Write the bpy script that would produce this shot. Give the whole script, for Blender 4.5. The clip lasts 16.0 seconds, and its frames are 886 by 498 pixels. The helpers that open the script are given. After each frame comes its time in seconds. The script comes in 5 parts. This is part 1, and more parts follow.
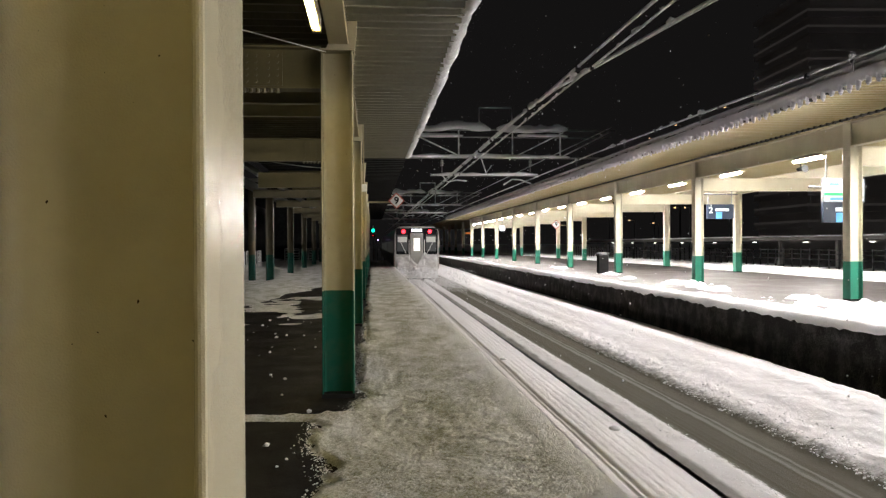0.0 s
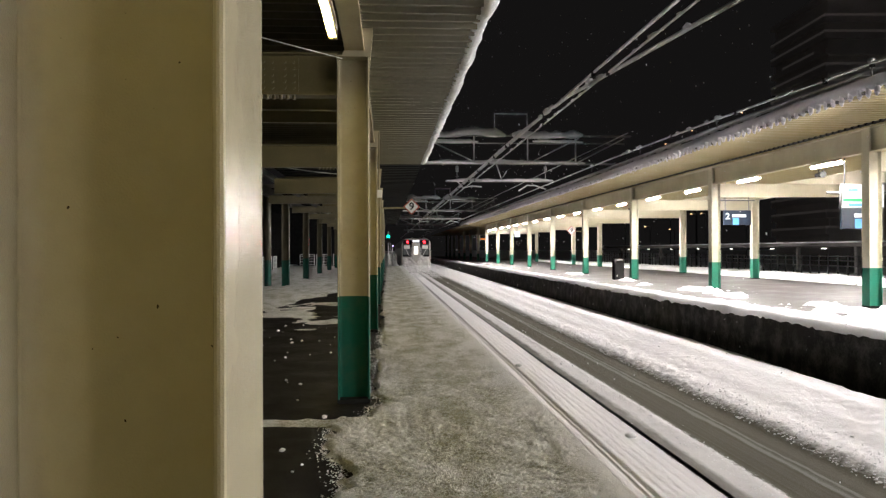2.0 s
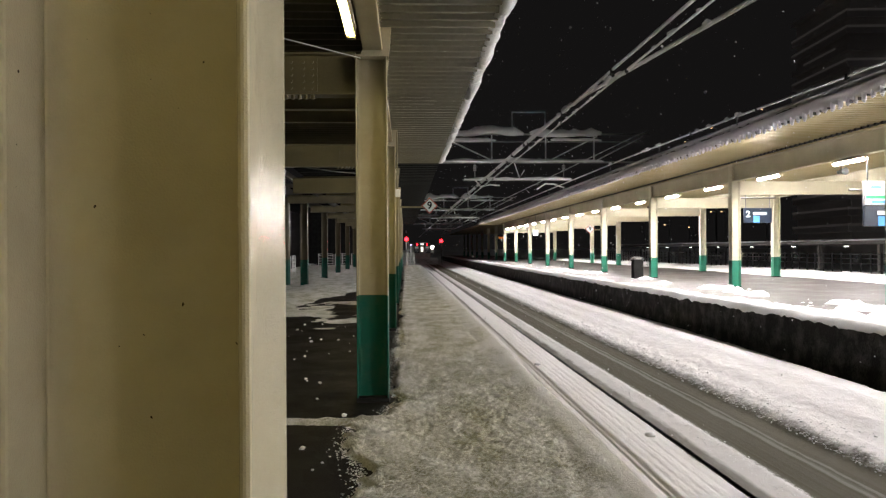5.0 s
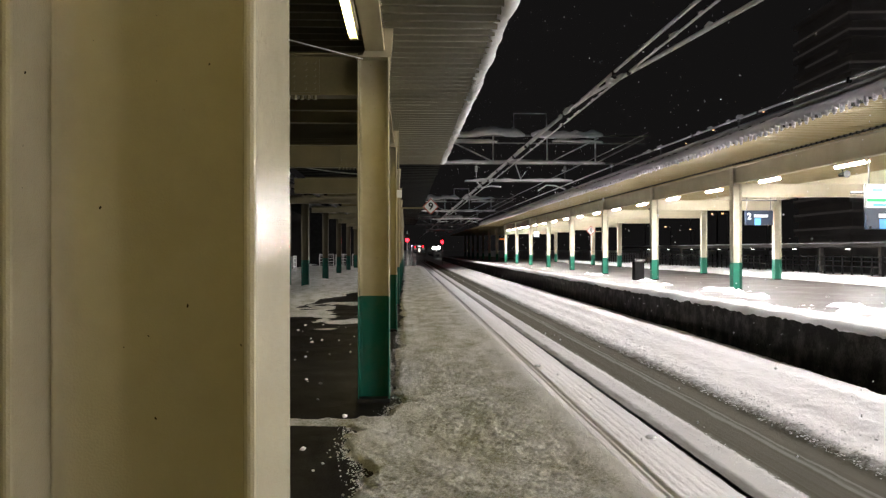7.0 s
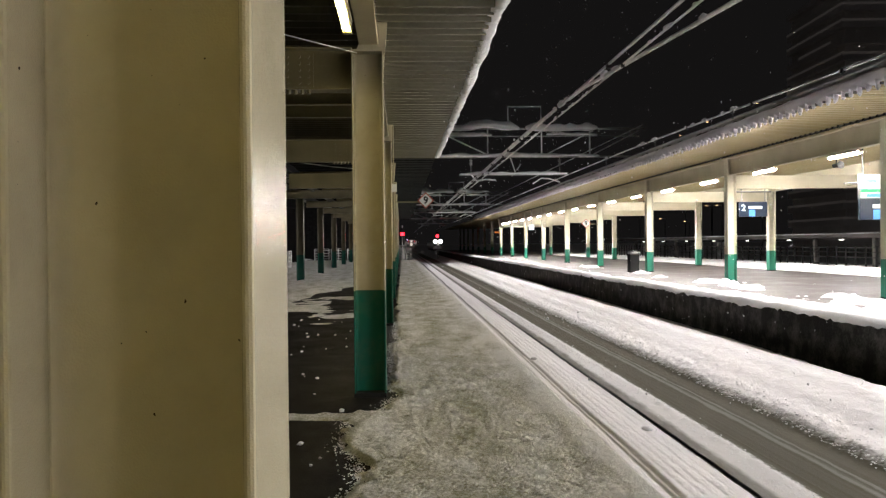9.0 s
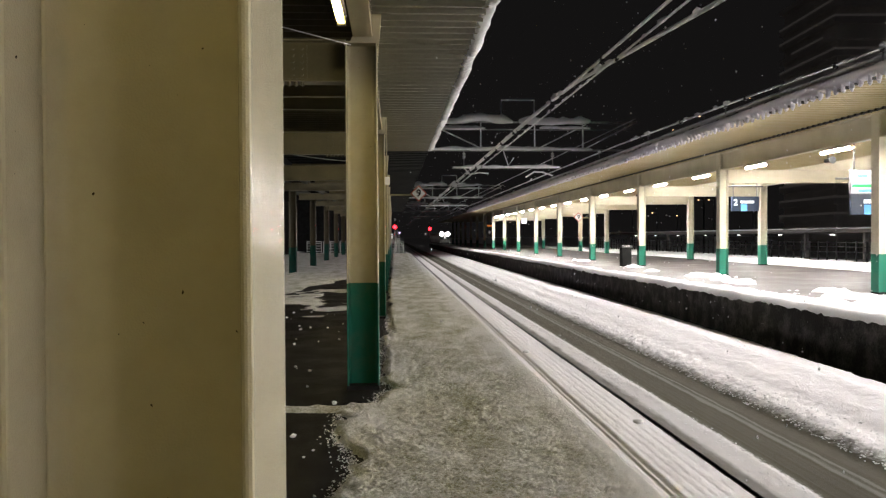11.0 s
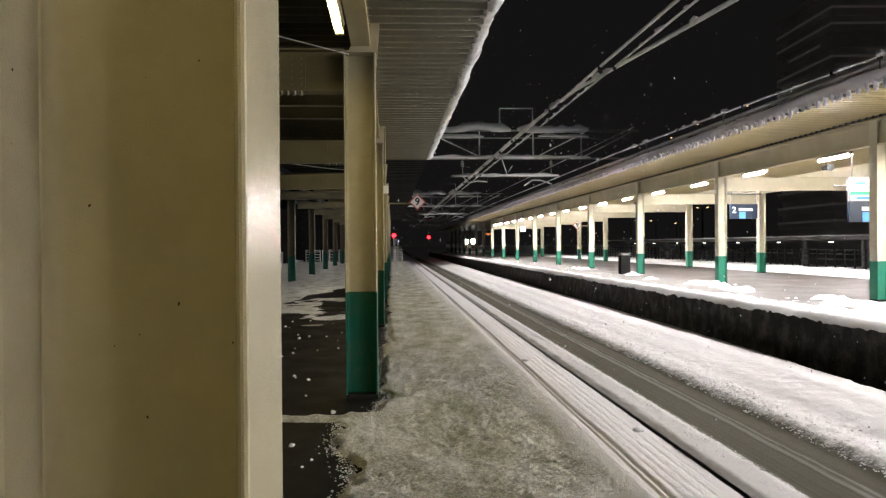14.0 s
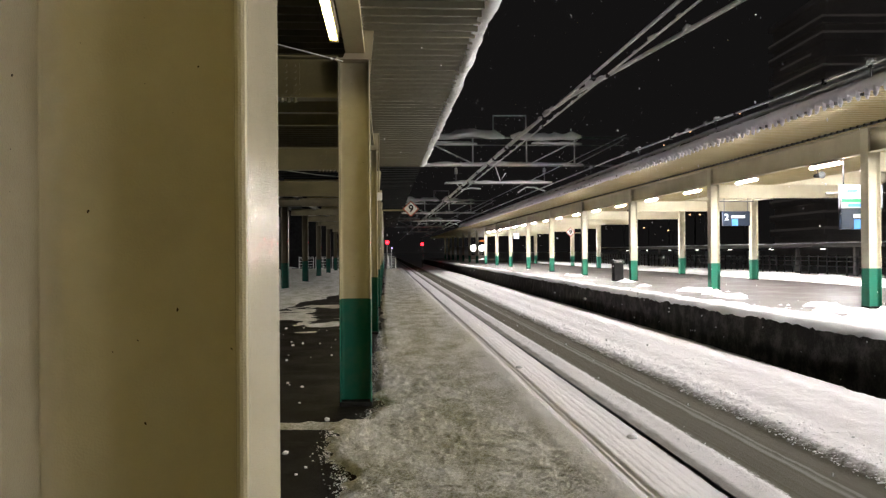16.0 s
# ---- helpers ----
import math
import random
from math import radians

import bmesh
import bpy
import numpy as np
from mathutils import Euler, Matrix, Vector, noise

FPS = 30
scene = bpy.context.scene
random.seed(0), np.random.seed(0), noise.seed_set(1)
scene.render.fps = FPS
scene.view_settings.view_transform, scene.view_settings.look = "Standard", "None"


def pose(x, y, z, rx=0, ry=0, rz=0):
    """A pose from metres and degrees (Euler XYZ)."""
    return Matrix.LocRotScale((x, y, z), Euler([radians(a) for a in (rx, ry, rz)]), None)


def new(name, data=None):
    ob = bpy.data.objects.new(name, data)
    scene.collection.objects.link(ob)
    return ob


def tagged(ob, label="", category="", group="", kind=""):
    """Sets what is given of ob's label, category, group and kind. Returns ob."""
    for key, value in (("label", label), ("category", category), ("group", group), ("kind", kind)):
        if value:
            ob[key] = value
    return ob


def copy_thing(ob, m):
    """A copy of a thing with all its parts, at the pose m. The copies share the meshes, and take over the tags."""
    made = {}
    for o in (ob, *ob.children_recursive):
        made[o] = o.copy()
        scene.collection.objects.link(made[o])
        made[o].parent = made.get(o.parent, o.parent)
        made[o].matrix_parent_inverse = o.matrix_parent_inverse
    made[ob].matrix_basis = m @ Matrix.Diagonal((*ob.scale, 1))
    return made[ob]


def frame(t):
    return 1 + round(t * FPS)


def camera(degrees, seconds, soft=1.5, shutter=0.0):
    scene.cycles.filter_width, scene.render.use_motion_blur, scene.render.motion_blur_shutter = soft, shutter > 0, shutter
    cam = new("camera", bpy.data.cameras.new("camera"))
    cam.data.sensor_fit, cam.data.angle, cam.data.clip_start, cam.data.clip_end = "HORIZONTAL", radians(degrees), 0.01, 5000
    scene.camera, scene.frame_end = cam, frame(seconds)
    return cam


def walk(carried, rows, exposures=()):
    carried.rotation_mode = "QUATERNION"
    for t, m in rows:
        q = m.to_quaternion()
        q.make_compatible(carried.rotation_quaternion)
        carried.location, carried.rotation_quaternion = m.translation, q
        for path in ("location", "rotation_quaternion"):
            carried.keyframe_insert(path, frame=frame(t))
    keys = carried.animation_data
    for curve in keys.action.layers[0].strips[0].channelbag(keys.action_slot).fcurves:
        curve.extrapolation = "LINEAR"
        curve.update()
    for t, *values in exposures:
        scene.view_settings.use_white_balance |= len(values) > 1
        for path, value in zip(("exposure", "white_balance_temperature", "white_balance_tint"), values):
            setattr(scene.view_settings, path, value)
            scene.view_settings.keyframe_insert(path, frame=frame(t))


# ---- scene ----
PATH = (
    (0.0, 0.0000, 0.0000, 1.5000, 89.648, 0.269, -5.146),
    (0.5, -0.0055, 0.0034, 1.4999, 89.742, -0.200, -4.948),
    (1.0, -0.0075, 0.0016, 1.5036, 90.096, -0.692, -4.792),
    (1.5, -0.0087, 0.0009, 1.4986, 90.359, -0.342, -4.514),
    (2.0, -0.0046, 0.0022, 1.4998, 90.079, 0.198, -4.066),
    (2.5, -0.0066, 0.0025, 1.4988, 89.845, 0.260, -3.778),
    (3.0, -0.0065, 0.0029, 1.4969, 89.873, 0.344, -3.534),
    (3.5, -0.0064, 0.0037, 1.4988, 89.985, 0.460, -3.253),
    (4.0, -0.0119, 0.0018, 1.4954, 89.959, 0.444, -3.005),
    (6.5, -0.0106, 0.0006, 1.5019, 90.107, 0.279, -2.643),
    (7.0, -0.0168, -0.0000, 1.5002, 90.080, 0.099, -2.711),
    (7.5, -0.0201, 0.0018, 1.5024, 90.053, -0.032, -2.760),
    (8.0, -0.0216, 0.0003, 1.5015, 90.070, -0.063, -2.752),
    (8.5, -0.0197, -0.0001, 1.4998, 89.953, 0.233, -2.833),
    (9.0, -0.0206, 0.0015, 1.4996, 89.631, 0.549, -3.059),
    (11.5, -0.0295, 0.0012, 1.4979, 89.127, 0.251, -3.648),
    (12.0, -0.0220, 0.0026, 1.5001, 89.133, 0.291, -3.608),
    (12.5, -0.0272, 0.0012, 1.4992, 89.182, 0.269, -3.632),
    (13.0, -0.0231, 0.0013, 1.4980, 89.252, 0.181, -3.646),
    (13.5, -0.0204, -0.0004, 1.5000, 89.446, 0.152, -3.666),
    (14.0, -0.0245, -0.0000, 1.5015, 89.729, 0.452, -3.676),
    (14.5, -0.0271, 0.0002, 1.4989, 89.899, 0.609, -3.851),
    (15.0, -0.0256, -0.0010, 1.5014, 90.117, 0.526, -3.998),
    (15.5, -0.0268, -0.0004, 1.4988, 90.238, 0.449, -4.007),
    (16.0, -0.0328, -0.0016, 1.5002, 90.229, 0.424, -4.160),
)
cam = camera(58.5, 16.0, soft=1.3)
walk(cam, [(r[0], pose(*r[1:])) for r in PATH])

# ---- night sky: faint city glow on low snow clouds ----
world = bpy.data.worlds.new("night")
scene.world = world
world.use_nodes = True
world.node_tree.nodes["Background"].inputs[0].default_value = (1.0, 0.93, 0.92, 1)
world.node_tree.nodes["Background"].inputs[1].default_value = 0.0066
scene.view_settings.exposure = 0.0
TUBE_RIGHT = 930.0
TUBE_LEFT = 176.0


# ---- materials ----
def nodes_of(name):
    m = bpy.data.materials.new(name)
    m.use_nodes = True
    t = m.node_tree
    return m, t, t.nodes["Principled BSDF"]


def add(t, kind, **inputs):
    n = t.nodes.new(kind)
    for k, v in inputs.items():
        n.inputs[k.replace("_", " ")].default_value = v
    return n


def surface(name, c1, c2, scale=3.0, fine=60.0, rough=0.5, rough2=None, bump=0.1, metal=0.0, lo=0.35, hi=0.65, spec=0.5, coat=0.0):
    """Two colours mixed at a large and a fine scale, with relief."""
    m, t, b = nodes_of(name)
    co = t.nodes.new("ShaderNodeTexCoord")
    n1 = add(t, "ShaderNodeTexNoise", Scale=scale, Detail=6.0, Roughness=0.6)
    n2 = add(t, "ShaderNodeTexNoise", Scale=fine, Detail=4.0)
    mix = t.nodes.new("ShaderNodeMath")
    mix.operation = "MULTIPLY_ADD"
    mix.inputs[1].default_value = 0.35
    ramp = t.nodes.new("ShaderNodeMapRange")
    ramp.inputs[1].default_value, ramp.inputs[2].default_value = lo + 0.17, hi + 0.17
    col = t.nodes.new("ShaderNodeMix")
    col.data_type = "RGBA"
    col.inputs[6].default_value, col.inputs[7].default_value = (*c1, 1), (*c2, 1)
    bp = add(t, "ShaderNodeBump", Strength=bump, Distance=0.02)
    L = t.links.new
    L(co.outputs["Object"], n1.inputs["Vector"])
    L(co.outputs["Object"], n2.inputs["Vector"])
    L(n2.outputs["Fac"], mix.inputs[0])
    L(n1.outputs["Fac"], mix.inputs[2])
    L(mix.outputs[0], ramp.inputs[0])
    L(ramp.outputs[0], col.inputs[0])
    L(col.outputs[2], b.inputs["Base Color"])
    L(n2.outputs["Fac"], bp.inputs["Height"])
    L(bp.outputs[0], b.inputs["Normal"])
    if rough2 is not None:
        rr = t.nodes.new("ShaderNodeMapRange")
        rr.inputs[3].default_value, rr.inputs[4].default_value = rough, rough2
        L(ramp.outputs[0], rr.inputs[0])
        L(rr.outputs[0], b.inputs["Roughness"])
    else:
        b.inputs["Roughness"].default_value = rough
    b.inputs["Metallic"].default_value = metal
    b.inputs["Specular IOR Level"].default_value = spec
    b.inputs["Coat Weight"].default_value = coat
    return m


def glow(name, colour, strength):
    m, t, b = nodes_of(name)
    b.inputs["Base Color"].default_value = (*colour, 1)
    b.inputs["Emission Color"].default_value = (*colour, 1)
    b.inputs["Emission Strength"].default_value = strength
    return m


def two_tone(name, low, high, split, rough=0.3):
    """Painted steel: one colour up to a height above the foot, another over it, with chips and grime."""
    m, t, b = nodes_of(name)
    L = t.links.new
    co = t.nodes.new("ShaderNodeTexCoord")
    sep = t.nodes.new("ShaderNodeSeparateXYZ")
    L(co.outputs["Object"], sep.inputs[0])
    cmp_ = t.nodes.new("ShaderNodeMath")
    cmp_.operation = "GREATER_THAN"
    cmp_.inputs[1].default_value = split
    L(sep.outputs["Z"], cmp_.inputs[0])
    col = t.nodes.new("ShaderNodeMix")
    col.data_type = "RGBA"
    col.inputs[6].default_value, col.inputs[7].default_value = (*low, 1), (*high, 1)
    L(cmp_.outputs[0], col.inputs[0])
    stain = add(t, "ShaderNodeTexNoise", Scale=2.2, Detail=7.0, Roughness=0.65)
    speck = add(t, "ShaderNodeTexNoise", Scale=75.0, Detail=2.0)
    L(co.outputs["Object"], stain.inputs["Vector"])
    L(co.outputs["Object"], speck.inputs["Vector"])
    r1 = t.nodes.new("ShaderNodeMapRange")
    r1.inputs[1].default_value, r1.inputs[2].default_value = 0.45, 0.8
    r1.inputs[4].default_value = 0.35
    L(stain.outputs["Fac"], r1.inputs[0])
    grime = t.nodes.new("ShaderNodeMix")
    grime.data_type = "RGBA"
    grime.inputs[7].default_value = (0.16, 0.12, 0.06, 1)
    L(r1.outputs[0], grime.inputs[0])
    L(col.outputs[2], grime.inputs[6])
    r2 = t.nodes.new("ShaderNodeMapRange")
    r2.inputs[1].default_value, r2.inputs[2].default_value = 0.765, 0.785
    L(speck.outputs["Fac"], r2.inputs[0])
    chip = t.nodes.new("ShaderNodeMix")
    chip.data_type = "RGBA"
    chip.inputs[7].default_value = (0.05, 0.035, 0.025, 1)
    L(r2.outputs[0], chip.inputs[0])
    L(grime.outputs[2], chip.inputs[6])
    L(chip.outputs[2], b.inputs["Base Color"])
    bp = add(t, "ShaderNodeBump", Strength=0.27, Distance=0.003)
    n3 = add(t, "ShaderNodeTexNoise", Scale=300.0, Detail=2.0)
    L(co.outputs["Object"], n3.inputs["Vector"])
    L(n3.outputs["Fac"], bp.inputs["Height"])
    L(bp.outputs[0], b.inputs["Normal"])
    b.inputs["Roughness"].default_value = rough
    b.inputs["Specular IOR Level"].default_value = 0.21
    return m


CREAM = (0.46, 0.412, 0.285)
GREEN = (0.035, 0.23, 0.155)
# the same green with the shade at the left columns' feet mixed in
GREEN_SHADED = (0.016, 0.115, 0.085)
m_col = two_tone("column_paint_left", GREEN_SHADED, CREAM, 1.04, 0.11)
m_col_r = two_tone("column_paint_right", GREEN, (0.74, 0.70, 0.56), 1.0, 0.4)
# cream and green darkened because the inner columns' fronts get little light
m_col_d = two_tone("column_paint_shaded", (0.016, 0.085, 0.065), (0.10, 0.09, 0.06), 1.1, 0.25)
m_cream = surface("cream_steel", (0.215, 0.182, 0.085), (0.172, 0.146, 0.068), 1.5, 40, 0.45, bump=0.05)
# slightly darker cream for the girders of the far left roof
m_cream_o = surface("darker_cream_steel", (0.20, 0.175, 0.10), (0.135, 0.115, 0.068), 1.5, 40, 0.5, bump=0.08)
m_cream_r = surface("cream_steel_clean", (0.70, 0.65, 0.50), (0.59, 0.54, 0.395), 0.8, 30, 0.5, bump=0.05)
m_soffit = surface("folded_steel_roof", (0.225, 0.217, 0.165), (0.285, 0.272, 0.21), 0.7, 25, 0.25, bump=0.03, metal=0.3)
m_soffit_r = surface("folded_steel_cream", (0.47, 0.40, 0.215), (0.53, 0.455, 0.26), 0.6, 20, 0.42, bump=0.012, spec=0.35)
# far left roof: near-black colour stands in for the lack of light
m_soffit_d = surface("unlit_dark_roof", (0.008, 0.009, 0.010), (0.014, 0.015, 0.015), 0.8, 25, 0.7, bump=0.1, spec=0.08)
# inner side of the left roof, darker and browner than the outer side
m_soffit_b = surface("dark_brown_roof", (0.064, 0.055, 0.028), (0.088, 0.075, 0.04), 0.8, 25, 0.6, bump=0.08, spec=0.2)
m_snow = surface("fresh_snow", (0.92, 0.92, 0.93), (0.82, 0.82, 0.84), 1.2, 45, 0.85, bump=0.5, spec=0.2)
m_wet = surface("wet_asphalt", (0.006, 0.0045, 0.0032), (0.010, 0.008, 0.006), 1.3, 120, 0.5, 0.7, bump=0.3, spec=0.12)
m_asph_r = surface("damp_asphalt", (0.058, 0.050, 0.049), (0.092, 0.081, 0.079), 0.6, 80, 0.45, 0.7, bump=0.3)
m_concrete = surface("sooty_concrete", (0.02, 0.018, 0.017), (0.13, 0.12, 0.11), 2.2, 30, 0.9, bump=0.8, lo=0.45, hi=0.75)
m_dark = surface("dark_steel", (0.03, 0.03, 0.032), (0.05, 0.05, 0.05), 2, 40, 0.5, bump=0.1)
m_wire = surface("rime_wire", (0.92, 0.92, 0.93), (0.72, 0.72, 0.73), 5, 30, 0.8)
m_grey = surface("galvanised", (0.34, 0.34, 0.33), (0.24, 0.24, 0.24), 3, 50, 0.45, bump=0.05, metal=0.4)
m_rail = surface("rail_steel", (0.10, 0.085, 0.07), (0.2, 0.18, 0.16), 4, 50, 0.4, metal=0.8)
# tower colour lifted to near white to stand for haze in the snowfall
m_building = surface("hazed_facade", (0.82, 0.78, 0.75), (0.72, 0.69, 0.66), 0.1, 3, 0.8)
m_shade = surface("weathered_dark_panel", (0.15, 0.14, 0.13), (0.22, 0.20, 0.19), 0.4, 8, 0.8)
m_glass = surface("dark_glass", (0.01, 0.011, 0.013), (0.016, 0.017, 0.02), 1, 5, 0.08)
m_ice = surface("icy_snow", (0.9, 0.9, 0.92), (0.8, 0.8, 0.83), 3, 60, 0.4, bump=0.3, spec=0.4)
# thin overhanging snow lets the platform lights through
mt = m_ice.node_tree
tl = add(mt, "ShaderNodeBsdfTranslucent", Color=(0.86, 0.85, 0.90, 1))
ms = add(mt, "ShaderNodeMixShader", Fac=0.8)
mt.links.new(mt.nodes["Principled BSDF"].outputs[0], ms.inputs[1])
mt.links.new(tl.outputs[0], ms.inputs[2])
mt.links.new(ms.outputs[0], mt.nodes["Material Output"].inputs["Surface"])
m_tube = glow("tube_right", (1.0, 0.95, 0.92), TUBE_RIGHT)
m_tube_l = glow("tube_left", (1.0, 0.83, 0.35), TUBE_LEFT)
m_red = glow("red_lamp", (1.0, 0.008, 0.014), 18.0)
m_green = glow("green_lamp", (0.0, 0.85, 0.50), 3.0)
m_head = glow("head_lamp", (1.0, 0.95, 0.88), 30.0)
# weak emission on the balcony strips, for rails whose snow catches light
m_dim = glow("dim_rail_glow", (1.0, 0.92, 0.86), 0.012)
m_warm = glow("warm_lamp", (1.0, 0.55, 0.25), 4.0)
m_amber = glow("amber_panel", (0.9, 0.25, 0.05), 0.6)
m_white_l = glow("white_lamp", (1.0, 0.97, 0.9), 5.0)
m_violet = glow("violet_lamp", (0.6, 0.45, 1.0), 10.0)
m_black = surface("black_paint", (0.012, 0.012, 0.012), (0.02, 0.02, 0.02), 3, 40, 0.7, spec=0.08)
m_white = surface("white_enamel", (0.8, 0.8, 0.78), (0.7, 0.7, 0.68), 3, 40, 0.35)
m_orange = surface("red_enamel", (0.45, 0.10, 0.05), (0.36, 0.08, 0.05), 3, 40, 0.4)
m_body = surface("train_shell", (0.42, 0.41, 0.38), (0.34, 0.33, 0.30), 1.2, 20, 0.35, bump=0.04)
# near black so the walls behind the left platform stay dark under the tubes
m_void = surface("unlit_black_wall", (0.004, 0.004, 0.004), (0.007, 0.006, 0.006), 1.0, 20, 0.9, spec=0.03)
m_beam = surface("glossy_cream_steel", (0.56, 0.48, 0.28), (0.48, 0.41, 0.235), 1.5, 40, 0.09, bump=0.006)
m_insul = surface("porcelain", (0.5, 0.5, 0.5), (0.4, 0.4, 0.4), 3, 40, 0.3)


def trampled():
    """Trodden, half melted snow: pale crumbs over olive slush, worn through in patches."""
    m, t, b = nodes_of("trodden_snow")
    L = t.links.new
    co = t.nodes.new("ShaderNodeTexCoord")
    mp = t.nodes.new("ShaderNodeMapping")
    mp.inputs["Scale"].default_value = (1.25, 0.5, 1)
    L(co.outputs["Object"], mp.inputs[0])
    patch = add(t, "ShaderNodeTexNoise", Scale=2.1, Detail=5.0, Roughness=0.62)
    L(mp.outputs[0], patch.inputs["Vector"])
    crumb = add(t, "ShaderNodeTexNoise", Scale=40.0, Detail=5.0, Roughness=0.72)
    L(co.outputs["Object"], crumb.inputs["Vector"])
    grain = add(t, "ShaderNodeTexNoise", Scale=85.0, Detail=3.0, Roughness=0.7)
    L(co.outputs["Object"], grain.inputs["Vector"])
    sep = t.nodes.new("ShaderNodeSeparateXYZ")
    L(co.outputs["Object"], sep.inputs[0])
    edge = t.nodes.new("ShaderNodeMapRange")
    edge.inputs[1].default_value, edge.inputs[2].default_value = 1.0, 1.42
    edge.inputs[3].default_value, edge.inputs[4].default_value = 0.0, 0.24
    L(sep.outputs["X"], edge.inputs[0])
    s0 = t.nodes.new("ShaderNodeMath")
    s0.operation = "MULTIPLY_ADD"
    s0.inputs[1].default_value = 0.8
    inner = t.nodes.new("ShaderNodeMapRange")
    inner.inputs[1].default_value, inner.inputs[2].default_value = -0.35, 0.3
    inner.inputs[3].default_value, inner.inputs[4].default_value = 0.1, 0.0
    L(sep.outputs["X"], inner.inputs[0])
    both = t.nodes.new("ShaderNodeMath")
    L(edge.outputs[0], both.inputs[0])
    L(inner.outputs[0], both.inputs[1])
    L(patch.outputs["Fac"], s0.inputs[0])
    L(both.outputs[0], s0.inputs[2])
    s1 = t.nodes.new("ShaderNodeMath")
    s1.operation = "MULTIPLY_ADD"
    s1.inputs[1].default_value = 0.9
    L(crumb.outputs["Fac"], s1.inputs[0])
    L(s0.outputs[0], s1.inputs[2])
    s2 = t.nodes.new("ShaderNodeMath")
    s2.operation = "MULTIPLY_ADD"
    s2.inputs[1].default_value = 0.35
    L(grain.outputs["Fac"], s2.inputs[0])
    L(s1.outputs[0], s2.inputs[2])
    r = t.nodes.new("ShaderNodeMapRange")
    r.inputs[1].default_value, r.inputs[2].default_value = 0.885, 1.21
    L(s2.outputs[0], r.inputs[0])
    col = t.nodes.new("ShaderNodeMix")
    col.data_type = "RGBA"
    col.inputs[6].default_value, col.inputs[7].default_value = (0.26, 0.25, 0.135, 1), (0.80, 0.79, 0.765, 1)
    L(r.outputs[0], col.inputs[0])
    L(col.outputs[2], b.inputs["Base Color"])
    ro = t.nodes.new("ShaderNodeMapRange")
    ro.inputs[3].default_value, ro.inputs[4].default_value = 0.5, 0.85
    L(r.outputs[0], ro.inputs[0])
    L(ro.outputs[0], b.inputs["Roughness"])
    h = t.nodes.new("ShaderNodeMath")
    h.operation = "MULTIPLY_ADD"
    h.inputs[1].default_value = 0.4
    L(grain.outputs["Fac"], h.inputs[0])
    L(crumb.outputs["Fac"], h.inputs[2])
    bp = add(t, "ShaderNodeBump", Strength=1.0, Distance=0.04)
    L(h.outputs[0], bp.inputs["Height"])
    L(bp.outputs[0], b.inputs["Normal"])
    b.inputs["Specular IOR Level"].default_value = 0.3
    return m


